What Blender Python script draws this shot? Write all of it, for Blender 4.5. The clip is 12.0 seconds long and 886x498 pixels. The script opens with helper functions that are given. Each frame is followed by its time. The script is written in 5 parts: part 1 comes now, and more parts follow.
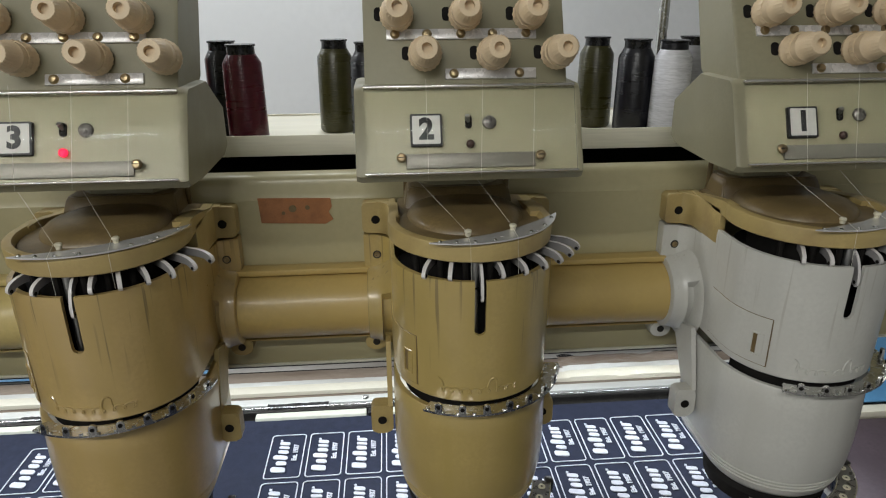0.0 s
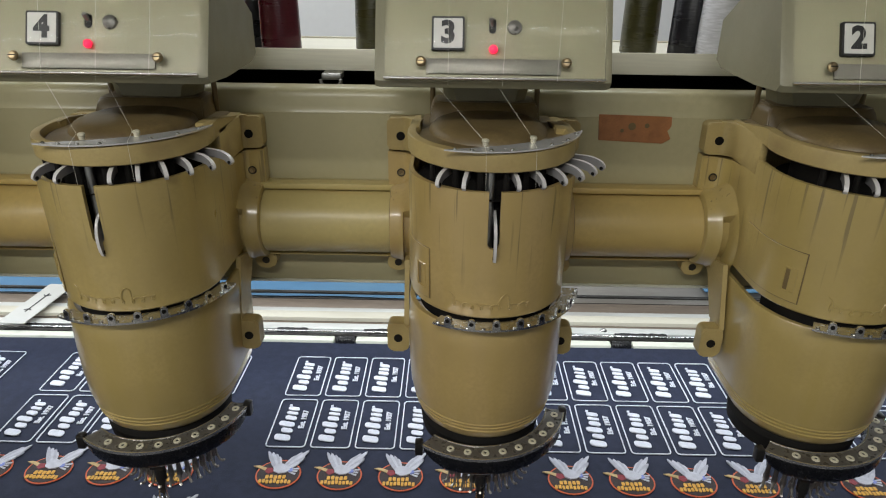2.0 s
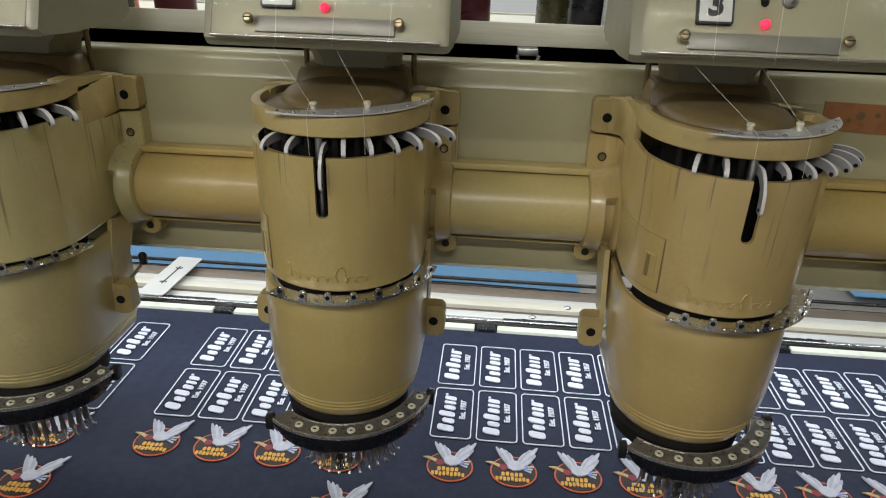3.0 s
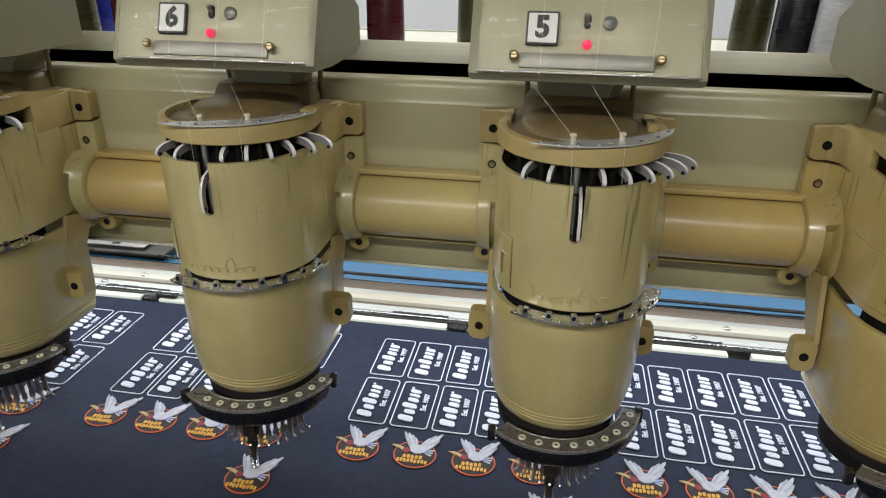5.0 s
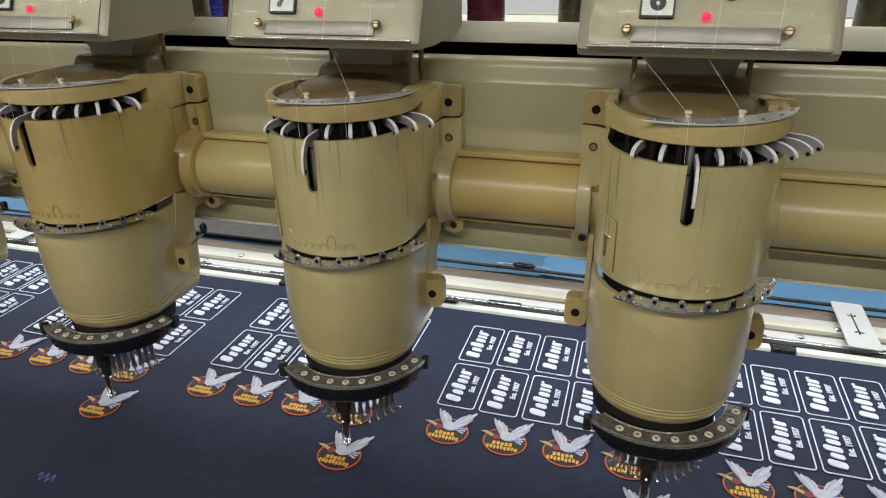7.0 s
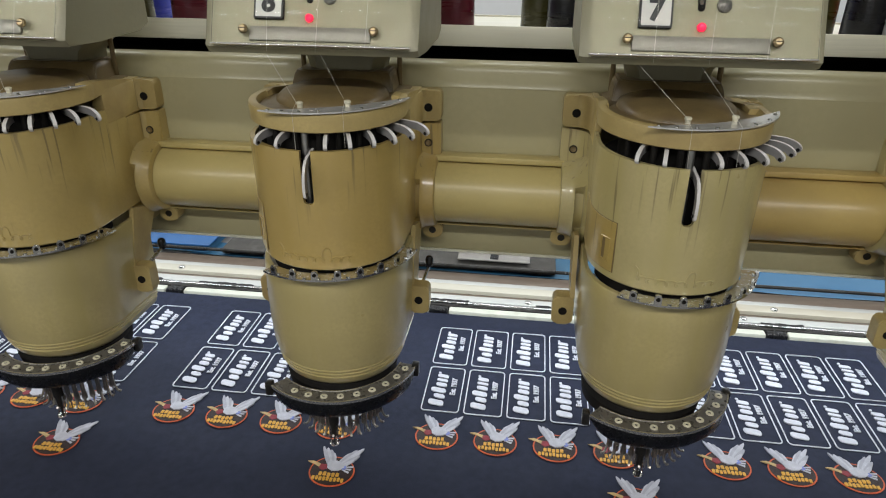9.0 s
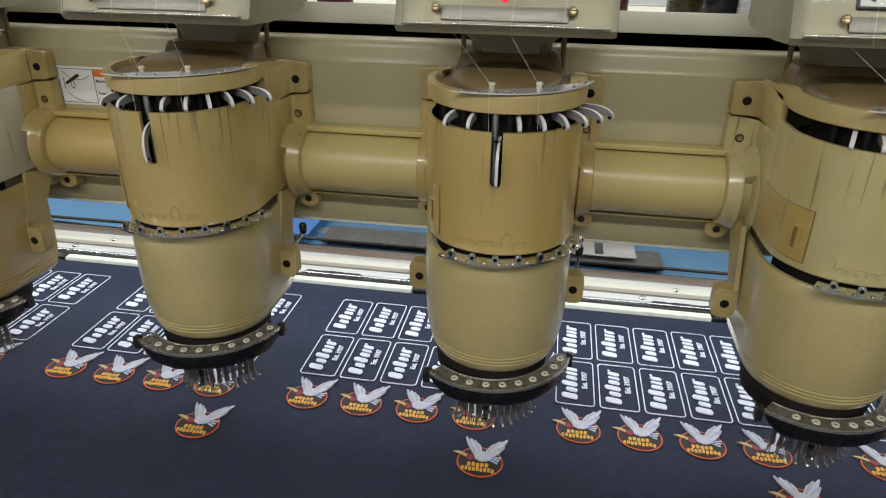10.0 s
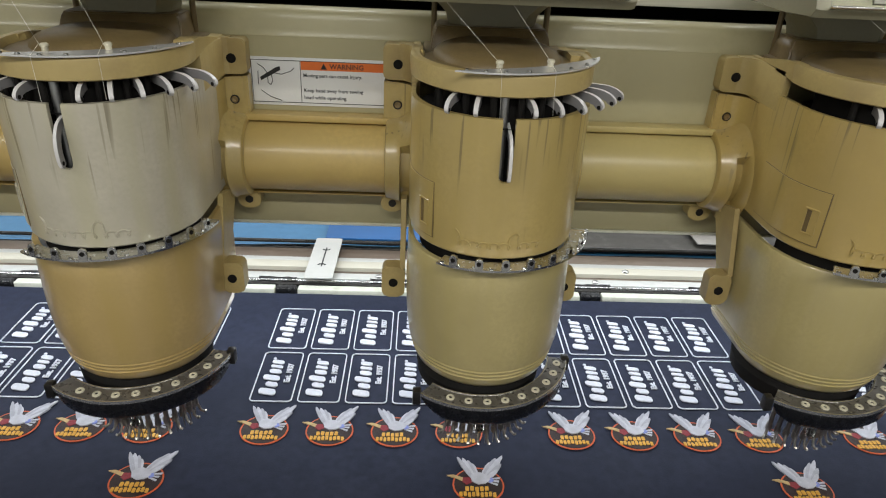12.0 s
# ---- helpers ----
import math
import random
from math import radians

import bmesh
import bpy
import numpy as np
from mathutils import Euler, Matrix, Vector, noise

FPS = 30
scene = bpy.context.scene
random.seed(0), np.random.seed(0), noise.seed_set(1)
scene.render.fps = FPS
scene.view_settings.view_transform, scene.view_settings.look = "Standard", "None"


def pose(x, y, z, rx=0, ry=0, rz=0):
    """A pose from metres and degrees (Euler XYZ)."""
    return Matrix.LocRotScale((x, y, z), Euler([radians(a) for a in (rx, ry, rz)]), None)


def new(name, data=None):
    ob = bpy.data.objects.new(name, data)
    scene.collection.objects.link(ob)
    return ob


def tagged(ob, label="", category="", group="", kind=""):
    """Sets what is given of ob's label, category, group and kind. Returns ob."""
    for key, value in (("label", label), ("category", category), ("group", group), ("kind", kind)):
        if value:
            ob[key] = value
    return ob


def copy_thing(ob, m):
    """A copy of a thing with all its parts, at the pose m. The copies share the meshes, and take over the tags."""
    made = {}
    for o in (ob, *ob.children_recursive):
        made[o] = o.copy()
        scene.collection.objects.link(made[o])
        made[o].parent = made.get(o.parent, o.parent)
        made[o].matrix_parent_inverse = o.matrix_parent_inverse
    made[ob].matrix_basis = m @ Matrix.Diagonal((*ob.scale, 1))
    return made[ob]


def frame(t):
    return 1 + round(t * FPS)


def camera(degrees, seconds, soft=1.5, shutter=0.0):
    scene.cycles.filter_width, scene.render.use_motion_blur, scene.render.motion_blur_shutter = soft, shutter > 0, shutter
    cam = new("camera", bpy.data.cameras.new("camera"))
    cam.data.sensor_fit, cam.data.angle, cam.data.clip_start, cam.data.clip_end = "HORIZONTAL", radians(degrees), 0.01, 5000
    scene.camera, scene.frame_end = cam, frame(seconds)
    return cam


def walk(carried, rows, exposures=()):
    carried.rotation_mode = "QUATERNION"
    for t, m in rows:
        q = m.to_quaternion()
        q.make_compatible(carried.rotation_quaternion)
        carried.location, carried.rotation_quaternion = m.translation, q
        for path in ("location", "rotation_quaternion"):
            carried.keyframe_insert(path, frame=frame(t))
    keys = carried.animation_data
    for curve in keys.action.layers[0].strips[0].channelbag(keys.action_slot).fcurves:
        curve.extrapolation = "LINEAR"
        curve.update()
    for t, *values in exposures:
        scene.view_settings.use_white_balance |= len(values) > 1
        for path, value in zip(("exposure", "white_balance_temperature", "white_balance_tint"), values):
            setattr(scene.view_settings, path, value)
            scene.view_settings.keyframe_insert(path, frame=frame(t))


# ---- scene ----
EXPOSURES = ((0.0, 0.10), (1.0, 0.12), (2.5, 0.0), (4.5, 0.10), (6.0, 0.0), (8.0, 0.0), (9.0, -0.14), (9.5, -0.12), (10.0, -0.08), (11.0, -0.06), (12.0, 0.0))
cam = camera(67.42, 12.0, 1.1)


def aim(x, y, z, yaw, pitch, roll):
    """A camera pose: yaw to the left of +y, pitch up, roll, in degrees."""
    return pose(x, y, z, 0, 0, yaw) @ pose(0, 0, 0, 90 + pitch) @ pose(0, 0, 0, 0, 0, roll)


walk(cam, [
    (0.0, aim(-0.7946, -0.7350, 1.5380, -4.60, -20.67, -0.36)),
    (0.5, aim(-0.8711, -0.7367, 1.5199, -2.88, -22.01, 0.72)),
    (1.0, aim(-0.9346, -0.7412, 1.5119, -2.53, -22.71, 2.21)),
    (1.5, aim(-1.0210, -0.7435, 1.5004, -1.74, -22.78, 1.85)),
    (2.0, aim(-1.1164, -0.7420, 1.4906, 0.58, -24.06, 0.73)),
    (2.5, aim(-1.2138, -0.7309, 1.4759, 3.81, -24.46, 1.71)),
    (2.7, aim(-1.2430, -0.7222, 1.4682, 3.88, -24.81, 2.00)),
    (4.3, aim(-1.5862, -0.7046, 1.4870, 8.30, -25.70, 0.23)),
    (4.5, aim(-1.6422, -0.7221, 1.4767, 8.57, -25.09, 0.99)),
    (5.0, aim(-1.8208, -0.7592, 1.4920, 9.79, -24.55, 0.49)),
    (5.5, aim(-1.9096, -0.7716, 1.5002, 10.89, -23.81, 0.54)),
    (6.0, aim(-1.9865, -0.7932, 1.5020, 12.52, -24.23, 0.39)),
    (6.5, aim(-2.0788, -0.8081, 1.4901, 15.57, -24.31, 0.21)),
    (7.0, aim(-2.2027, -0.7623, 1.4749, 17.12, -24.90, -1.07)),
    (7.2, aim(-2.2529, -0.7265, 1.4713, 17.12, -25.82, -1.21)),
    (8.8, aim(-2.6317, -0.7583, 1.4832, 8.20, -25.88, -0.02)),
    (9.0, aim(-2.6642, -0.7755, 1.4886, 7.64, -25.59, 0.42)),
    (9.5, aim(-2.7475, -0.7989, 1.4773, 7.53, -25.13, 1.00)),
    (10.0, aim(-2.8251, -0.7956, 1.4683, 9.51, -25.59, 0.73)),
    (10.5, aim(-2.9387, -0.7579, 1.4501, 6.47, -25.61, 1.56)),
    (11.0, aim(-3.0558, -0.7273, 1.4466, 4.71, -27.28, 0.61)),
    (11.5, aim(-3.1700, -0.7135, 1.4494, -0.19, -26.44, 2.49)),
    (12.0, aim(-3.3084, -0.7100, 1.4483, -2.51, -27.22, 2.71)),
], EXPOSURES)

# ------------------------------------------------------------------ room light
world = bpy.data.worlds.new("room_world")
scene.world = world
world.use_nodes = True
world.node_tree.nodes["Background"].inputs[0].default_value = (0.9, 0.93, 1.0, 1)
world.node_tree.nodes["Background"].inputs[1].default_value = 0.05


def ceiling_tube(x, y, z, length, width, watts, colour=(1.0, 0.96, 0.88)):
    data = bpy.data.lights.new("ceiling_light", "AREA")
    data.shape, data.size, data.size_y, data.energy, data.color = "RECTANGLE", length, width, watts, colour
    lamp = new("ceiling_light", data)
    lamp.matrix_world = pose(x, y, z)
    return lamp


for lx in (-1.35, -2.75, -4.15, -5.5):
    ceiling_tube(lx, -2.1, 2.86, 1.2, 0.14, 26, (0.98, 0.98, 0.95))
ceiling_tube(-3.0, 1.15, 2.86, 5.6, 0.4, 78, (0.95, 0.98, 1.0))
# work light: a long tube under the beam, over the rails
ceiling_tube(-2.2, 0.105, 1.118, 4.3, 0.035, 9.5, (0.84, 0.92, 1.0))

# ------------------------------------------------------------------ materials


def material(name, base, rough=0.5, metal=0.0, vary=0.12, scale=30.0, grain=0.0, bump=0.0, bump_scale=200.0,
             streak=None, dirt=None, dirt_scale=9.0, dirt_amount=0.5, emit=0.0, coat=0.0, spread=0.0, stretch=(1, 1, 1), bands=None, spec=0.5):
    """A procedural surface: two scales of tone, optional runs down the face, stains and fine relief."""
    m = bpy.data.materials.new(name)
    m.use_nodes = True
    nt = m.node_tree
    n, l = nt.nodes, nt.links
    b = n["Principled BSDF"]
    b.inputs["Roughness"].default_value, b.inputs["Metallic"].default_value = rough, metal
    b.inputs["Coat Weight"].default_value = coat
    b.inputs["Specular IOR Level"].default_value = spec
    b.inputs["Coat Roughness"].default_value = 0.15
    tc = n.new("ShaderNodeTexCoord")
    mp = n.new("ShaderNodeMapping")
    mp.inputs["Scale"].default_value = stretch
    info = n.new("ShaderNodeObjectInfo")
    off = n.new("ShaderNodeVectorMath")
    off.operation = "MULTIPLY"
    l.new(info.outputs["Location"], off.inputs[0])
    off.inputs[1].default_value = (3.7, 2.1, 1.3)
    add = n.new("ShaderNodeVectorMath")
    l.new(tc.outputs["Object"], add.inputs[0])
    l.new(off.outputs[0], add.inputs[1])
    l.new(add.outputs[0], mp.inputs["Vector"])

    def noise_tex(s, detail=5.0, vec=None):
        t = n.new("ShaderNodeTexNoise")
        t.inputs["Scale"].default_value, t.inputs["Detail"].default_value = s, detail
        l.new(vec or mp.outputs[0], t.inputs["Vector"])
        return t.outputs["Fac"]

    def ramp(fac, lo, hi):
        r = n.new("ShaderNodeMapRange")
        r.inputs["From Min"].default_value, r.inputs["From Max"].default_value = lo, hi
        l.new(fac, r.inputs["Value"])
        return r.outputs[0]

    def mixed(fac, a, bb):
        x = n.new("ShaderNodeMix")
        x.data_type = "RGBA"
        l.new(fac, x.inputs[0])
        for sock, v in ((x.inputs[6], a), (x.inputs[7], bb)):
            if isinstance(v, tuple):
                sock.default_value = (*v, 1)
            else:
                l.new(v, sock)
        return x.outputs[2]

    lo = tuple(c * (1 - vary) for c in base)
    hi = tuple(min(1, c * (1 + vary)) for c in base)
    col = mixed(ramp(noise_tex(scale), 0.3, 0.7), lo, hi)
    if spread:
        warm = (base[0] * (1 + spread), base[1] * (1 - 0.1 * spread), base[2] * (1 - spread))
        col = mixed(ramp(info.outputs["Random"], 0.0, 2.2), col, warm)
    if grain:
        col = mixed(ramp(noise_tex(scale * 14, 2.0), 0.35, 0.75), col, tuple(c * (1 - grain) for c in base))
    if dirt:
        f = ramp(noise_tex(dirt_scale, 8.0), 0.62 - 0.2 * dirt_amount, 0.75)
        g = n.new("ShaderNodeMath")
        g.operation = "MULTIPLY"
        l.new(f, g.inputs[0])
        g.inputs[1].default_value = dirt_amount
        col = mixed(g.outputs[0], col, dirt)
    def drawn_out(z):
        sm = n.new("ShaderNodeMapping")
        sm.inputs["Scale"].default_value = (1, 1, z)
        l.new(add.outputs[0], sm.inputs["Vector"])
        return sm.outputs[0]

    def times(p, q):
        g = n.new("ShaderNodeMath")
        g.operation = "MULTIPLY"
        for sock, v in ((g.inputs[0], p), (g.inputs[1], q)):
            if isinstance(v, float):
                sock.default_value = v
            else:
                l.new(v, sock)
        return g.outputs[0]

    if bands:
        col = mixed(times(ramp(noise_tex(48.0, 3.0, drawn_out(0.05)), 0.40, 0.68), 0.6), col, bands)
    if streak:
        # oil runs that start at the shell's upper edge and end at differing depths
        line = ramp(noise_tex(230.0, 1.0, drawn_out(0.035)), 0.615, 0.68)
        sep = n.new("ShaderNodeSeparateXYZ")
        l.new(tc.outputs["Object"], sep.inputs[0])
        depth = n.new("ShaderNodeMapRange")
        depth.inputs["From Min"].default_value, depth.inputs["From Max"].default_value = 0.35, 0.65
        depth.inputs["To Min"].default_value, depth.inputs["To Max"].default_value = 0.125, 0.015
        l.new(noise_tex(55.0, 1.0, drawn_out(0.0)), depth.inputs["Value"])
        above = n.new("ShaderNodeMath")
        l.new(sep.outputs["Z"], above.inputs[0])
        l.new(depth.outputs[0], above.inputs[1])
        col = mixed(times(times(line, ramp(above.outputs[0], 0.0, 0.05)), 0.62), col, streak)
    l.new(col, b.inputs["Base Color"])
    rr = n.new("ShaderNodeMapRange")
    rr.inputs["To Min"].default_value, rr.inputs["To Max"].default_value = max(0.03, rough - 0.1), min(1, rough + 0.12)
    l.new(noise_tex(scale * 2.3), rr.inputs["Value"])
    l.new(rr.outputs[0], b.inputs["Roughness"])
    if bump:
        bp = n.new("ShaderNodeBump")
        bp.inputs["Strength"].default_value, bp.inputs["Distance"].default_value = bump, 0.001
        l.new(noise_tex(bump_scale, 3.0), bp.inputs["Height"])
        l.new(bp.outputs[0], b.inputs["Normal"])
    if emit:
        b.inputs["Emission Color"].default_value = (*base, 1)
        b.inputs["Emission Strength"].default_value = emit
    return m


def glass(name, tint=(0.93, 0.95, 0.92), rough=0.06, ior=1.3):
    m = bpy.data.materials.new(name)
    m.use_nodes = True
    b = m.node_tree.nodes["Principled BSDF"]
    b.inputs["Base Color"].default_value = (*tint, 1)
    b.inputs["Transmission Weight"].default_value, b.inputs["Roughness"].default_value, b.inputs["IOR"].default_value = 1, rough, ior
    return m


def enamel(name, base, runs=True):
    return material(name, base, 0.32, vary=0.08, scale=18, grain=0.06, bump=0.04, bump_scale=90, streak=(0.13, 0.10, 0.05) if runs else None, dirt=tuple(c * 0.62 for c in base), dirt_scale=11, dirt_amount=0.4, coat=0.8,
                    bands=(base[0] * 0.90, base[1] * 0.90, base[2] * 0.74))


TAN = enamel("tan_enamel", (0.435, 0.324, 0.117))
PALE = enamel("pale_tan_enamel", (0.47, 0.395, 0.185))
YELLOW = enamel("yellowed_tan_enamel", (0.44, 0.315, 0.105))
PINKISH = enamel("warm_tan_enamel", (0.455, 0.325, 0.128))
TAN_LOW = enamel("tan_enamel_clean", (0.435, 0.324, 0.117), False)
PALE_LOW = enamel("pale_tan_enamel_clean", (0.45, 0.370, 0.168), False)
PINKISH_LOW = enamel("warm_tan_enamel_clean", (0.455, 0.325, 0.128), False)
GREYTAN = enamel("greyish_tan_enamel", (0.49, 0.45, 0.35))
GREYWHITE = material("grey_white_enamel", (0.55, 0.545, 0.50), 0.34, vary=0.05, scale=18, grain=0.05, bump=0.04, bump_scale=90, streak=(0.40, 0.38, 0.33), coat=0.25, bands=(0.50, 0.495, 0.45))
TAN_CAP = material("tan_cap_enamel", (0.44, 0.335, 0.135), 0.4, vary=0.09, scale=25, grain=0.06, dirt=(0.17, 0.10, 0.045), dirt_scale=14, dirt_amount=0.55, bump=0.05, coat=0.15)
BROWN = material("oily_brown_casting", (0.180, 0.128, 0.055), 0.36, vary=0.22, scale=22, grain=0.1, dirt=(0.08, 0.05, 0.025), dirt_scale=30, dirt_amount=0.6, bump=0.08)
TUBE = material("yellowed_tube_enamel", (0.50, 0.362, 0.126), 0.36, vary=0.08, scale=12, grain=0.04, dirt=(0.30, 0.20, 0.08), dirt_scale=7, dirt_amount=0.4, bump=0.03, coat=0.12)
TUBE_PALE = material("pale_yellow_tube_enamel", (0.52, 0.42, 0.170), 0.36, vary=0.08, scale=12, grain=0.04, dirt=(0.38, 0.29, 0.12), dirt_scale=7, dirt_amount=0.4, bump=0.03, coat=0.12)
BEAM = material("beige_beam_enamel", (0.425, 0.383, 0.220), 0.42, vary=0.06, scale=9, grain=0.04, dirt=(0.36, 0.30, 0.19), dirt_scale=6, dirt_amount=0.35, bump=0.03, coat=0.25)
PANEL = material("pale_beige_panel", (0.255, 0.236, 0.152), 0.42, vary=0.05, scale=16, grain=0.04, dirt=(0.24, 0.20, 0.12), dirt_scale=18, dirt_amount=0.3, bump=0.03)
KNOB = material("ivory_plastic", (0.70, 0.55, 0.36), 0.45, vary=0.08, scale=60, grain=0.05)
STEEL = material("polished_steel", (0.62, 0.62, 0.60), 0.24, 1.0, vary=0.12, scale=80, grain=0.1)
SATIN = material("satin_steel", (0.66, 0.64, 0.62), 0.26, 0.2, vary=0.1, scale=50, grain=0.12)
PLATE = material("bright_plate", (0.80, 0.79, 0.76), 0.22, 0.55, vary=0.08, scale=50, grain=0.08)
CHROME = material("worn_chrome", (0.66, 0.64, 0.60), 0.22, 0.85, vary=0.12, scale=40, grain=0.08)
NEEDLE = material("oiled_needle_steel", (0.40, 0.37, 0.33), 0.34, 1.0, vary=0.15, scale=60)
STRIP = material("grey_strip", (0.19, 0.178, 0.150), 0.36, 0.25, vary=0.1, scale=50, grain=0.1)
DULL = material("dull_steel", (0.42, 0.42, 0.41), 0.42, 1.0, vary=0.2, scale=60, grain=0.2)
ALU = material("brushed_aluminium", (0.88, 0.85, 0.70), 0.38, 0.1, vary=0.08, scale=25, grain=0.08, stretch=(0.05, 1, 1))
BRASS = material("brassy_screw", (0.40, 0.31, 0.18), 0.34, 1.0, vary=0.15, scale=100)
BLACK = material("black_plastic", (0.009, 0.009, 0.010), 0.26, vary=0.2, scale=60, grain=0.2)
RING = material("worn_ring_steel", (0.20, 0.19, 0.175), 0.28, 0.6, vary=0.25, scale=60, grain=0.2)
OILY = material("oily_black_steel", (0.05, 0.047, 0.043), 0.3, 0.7, vary=0.3, scale=50, grain=0.2)
# near-black base colour stands in for the shade inside openings and gaps
DARK = material("painted_shade_black", (0.008, 0.007, 0.006), 0.8, spec=0.2, vary=0.3, scale=40)
LEVER = material("white_lever_enamel", (0.66, 0.64, 0.62), 0.32, vary=0.06, scale=60, grain=0.05, coat=0.2)
GREYL = material("grey_lever_side", (0.26, 0.25, 0.25), 0.35, 0.2, vary=0.1, scale=60)
BUSH = material("bone_bush", (0.62, 0.58, 0.44), 0.4, vary=0.1, scale=100)
WHITE = material("white_card", (0.78, 0.78, 0.76), 0.6, vary=0.03, scale=40, grain=0.02)
DULLWHITE = material("dulled_white_plate", (0.55, 0.54, 0.50), 0.5, vary=0.05, scale=40, grain=0.04)
INK = material("black_ink", (0.02, 0.02, 0.02), 0.6, vary=0.1, scale=60)
ORANGE_INK = material("orange_ink", (0.75, 0.17, 0.03), 0.6, vary=0.06, scale=60)
REDLED = material("red_led", (1.0, 0.02, 0.07), 0.3, emit=1.15, vary=0.02)
DARKLED = material("unlit_led", (0.06, 0.035, 0.03), 0.25, vary=0.05)
TAPE = material("brown_parcel_tape", (0.36, 0.15, 0.055), 0.35, vary=0.15, scale=35, grain=0.1, dirt=(0.16, 0.07, 0.03), dirt_scale=60, dirt_amount=0.6)
CLOTH = material("navy_twill", (0.0205, 0.0250, 0.0480), 0.80, spec=0.30, vary=0.14, scale=7, grain=0.25, bump=0.35, bump_scale=900)
STITCH = material("white_embroidery", (0.66, 0.67, 0.73), 0.6, vary=0.1, scale=160, grain=0.12, bump=0.5, bump_scale=1500)
ST_WING = material("pale_grey_embroidery", (0.56, 0.56, 0.62), 0.6, vary=0.16, scale=120, grain=0.2, bump=0.6, bump_scale=1300)
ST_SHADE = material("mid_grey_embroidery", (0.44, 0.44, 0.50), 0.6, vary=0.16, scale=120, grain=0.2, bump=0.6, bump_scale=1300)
ST_ORANGE = material("orange_embroidery", (0.62, 0.11, 0.03), 0.55, vary=0.15, scale=200, grain=0.15, bump=0.5, bump_scale=1500)
ST_GOLD = material("gold_embroidery", (0.75, 0.40, 0.05), 0.5, vary=0.2, scale=260, grain=0.2, bump=0.5, bump_scale=1500)
ST_RED = material("maroon_embroidery", (0.26, 0.018, 0.03), 0.55, vary=0.2, scale=200, grain=0.2, bump=0.5, bump_scale=1500)
ST_BLACK = material("black_embroidery", (0.022, 0.009, 0.008), 0.6, vary=0.2, scale=200, bump=0.5, bump_scale=1500)
ST_BLUE = material("blue_embroidery", (0.22, 0.27, 0.62), 0.6, vary=0.2, scale=200, bump=0.5, bump_scale=1500)
ST_TAN = material("straw_embroidery", (0.50, 0.36, 0.16), 0.6, vary=0.2, scale=200, bump=0.5, bump_scale=1500)
CREAM = material("cream_plastic_strip", (0.66, 0.66, 0.55), 0.45, vary=0.06, scale=30, grain=0.05, dirt=(0.3, 0.26, 0.18), dirt_scale=40, dirt_amount=0.4)
RAIL_GREY = material("scuffed_rail", (0.36, 0.34, 0.31), 0.42, 0.45, vary=0.25, scale=20, grain=0.2, dirt=(0.16, 0.13, 0.10), dirt_scale=14, dirt_amount=0.7, stretch=(0.25, 1, 1))
RAIL_PALE = material("pale_scuffed_rail", (0.62, 0.62, 0.58), 0.35, 0.25, vary=0.10, scale=22, grain=0.1, dirt=(0.30, 0.28, 0.25), dirt_scale=16, dirt_amount=0.55, stretch=(0.25, 1, 1))
RAIL_BROWN = material("rusty_rail", (0.21, 0.165, 0.125), 0.5, 0.4, vary=0.3, scale=25, grain=0.2, dirt=(0.10, 0.06, 0.035), dirt_scale=20, dirt_amount=0.8, stretch=(0.2, 1, 1))
RAIL_DARK = material("dark_worn_steel", (0.075, 0.068, 0.058), 0.5, 0.3, vary=0.25, scale=25, grain=0.25, dirt=(0.15, 0.14, 0.125), dirt_scale=60, dirt_amount=0.5)
RAIL_BEIGE = material("beige_rail_enamel", (0.60, 0.56, 0.45), 0.35, vary=0.06, scale=20, grain=0.05, dirt=(0.33, 0.25, 0.15), dirt_scale=12, dirt_amount=0.55, coat=0.2, stretch=(0.3, 1, 1))
BLUE = material("blue_sheeting", (0.060, 0.19, 0.345), 0.5, vary=0.1, scale=6, grain=0.05, dirt=(0.12, 0.25, 0.36), dirt_scale=4, dirt_amount=0.5)
TEAL = material("dark_blue_sheeting", (0.030, 0.125, 0.225), 0.45, vary=0.15, scale=6, grain=0.05, dirt=(0.07, 0.19, 0.28), dirt_scale=5, dirt_amount=0.5)
DEEPBLUE = material("deep_blue_plastic", (0.02, 0.12, 0.33), 0.4, vary=0.1, scale=10)
WALLM = material("painted_wall", (0.70, 0.705, 0.70), 0.75, vary=0.03, scale=2.5, grain=0.03, bump=0.1, bump_scale=60)
FLOORM = material("grey_concrete", (0.28, 0.27, 0.26), 0.7, vary=0.15, scale=3, grain=0.15, dirt=(0.15, 0.14, 0.13), dirt_scale=2, bump=0.2)
# darker than WALLM, to cut the light bounced back by the unseen walls
WALLD = material("bounce_cut_wall", (0.40, 0.40, 0.39), 0.75, vary=0.05, scale=2.5, grain=0.03)
CEILM = material("ceiling_paint", (0.55, 0.55, 0.54), 0.8, vary=0.03, scale=3, grain=0.02)
THREAD = material("pale_thread", (0.72, 0.70, 0.62), 0.5, vary=0.05, scale=100)
POLY = glass("clear_polythene", (0.9, 0.92, 0.93), 0.18)
ACRYLIC = glass("clear_acrylic", (0.975, 0.98, 0.95), 0.06, 1.14)
CONE_COLOURS = {
    "maroon": (0.085, 0.004, 0.014), "olive": (0.052, 0.048, 0.013), "black": (0.008, 0.008, 0.012), "white": (0.72, 0.72, 0.76),
    "orange": (0.75, 0.09, 0.02), "silver": (0.42, 0.42, 0.45), "blue": (0.02, 0.035, 0.42), "plum": (0.06, 0.008, 0.02)}
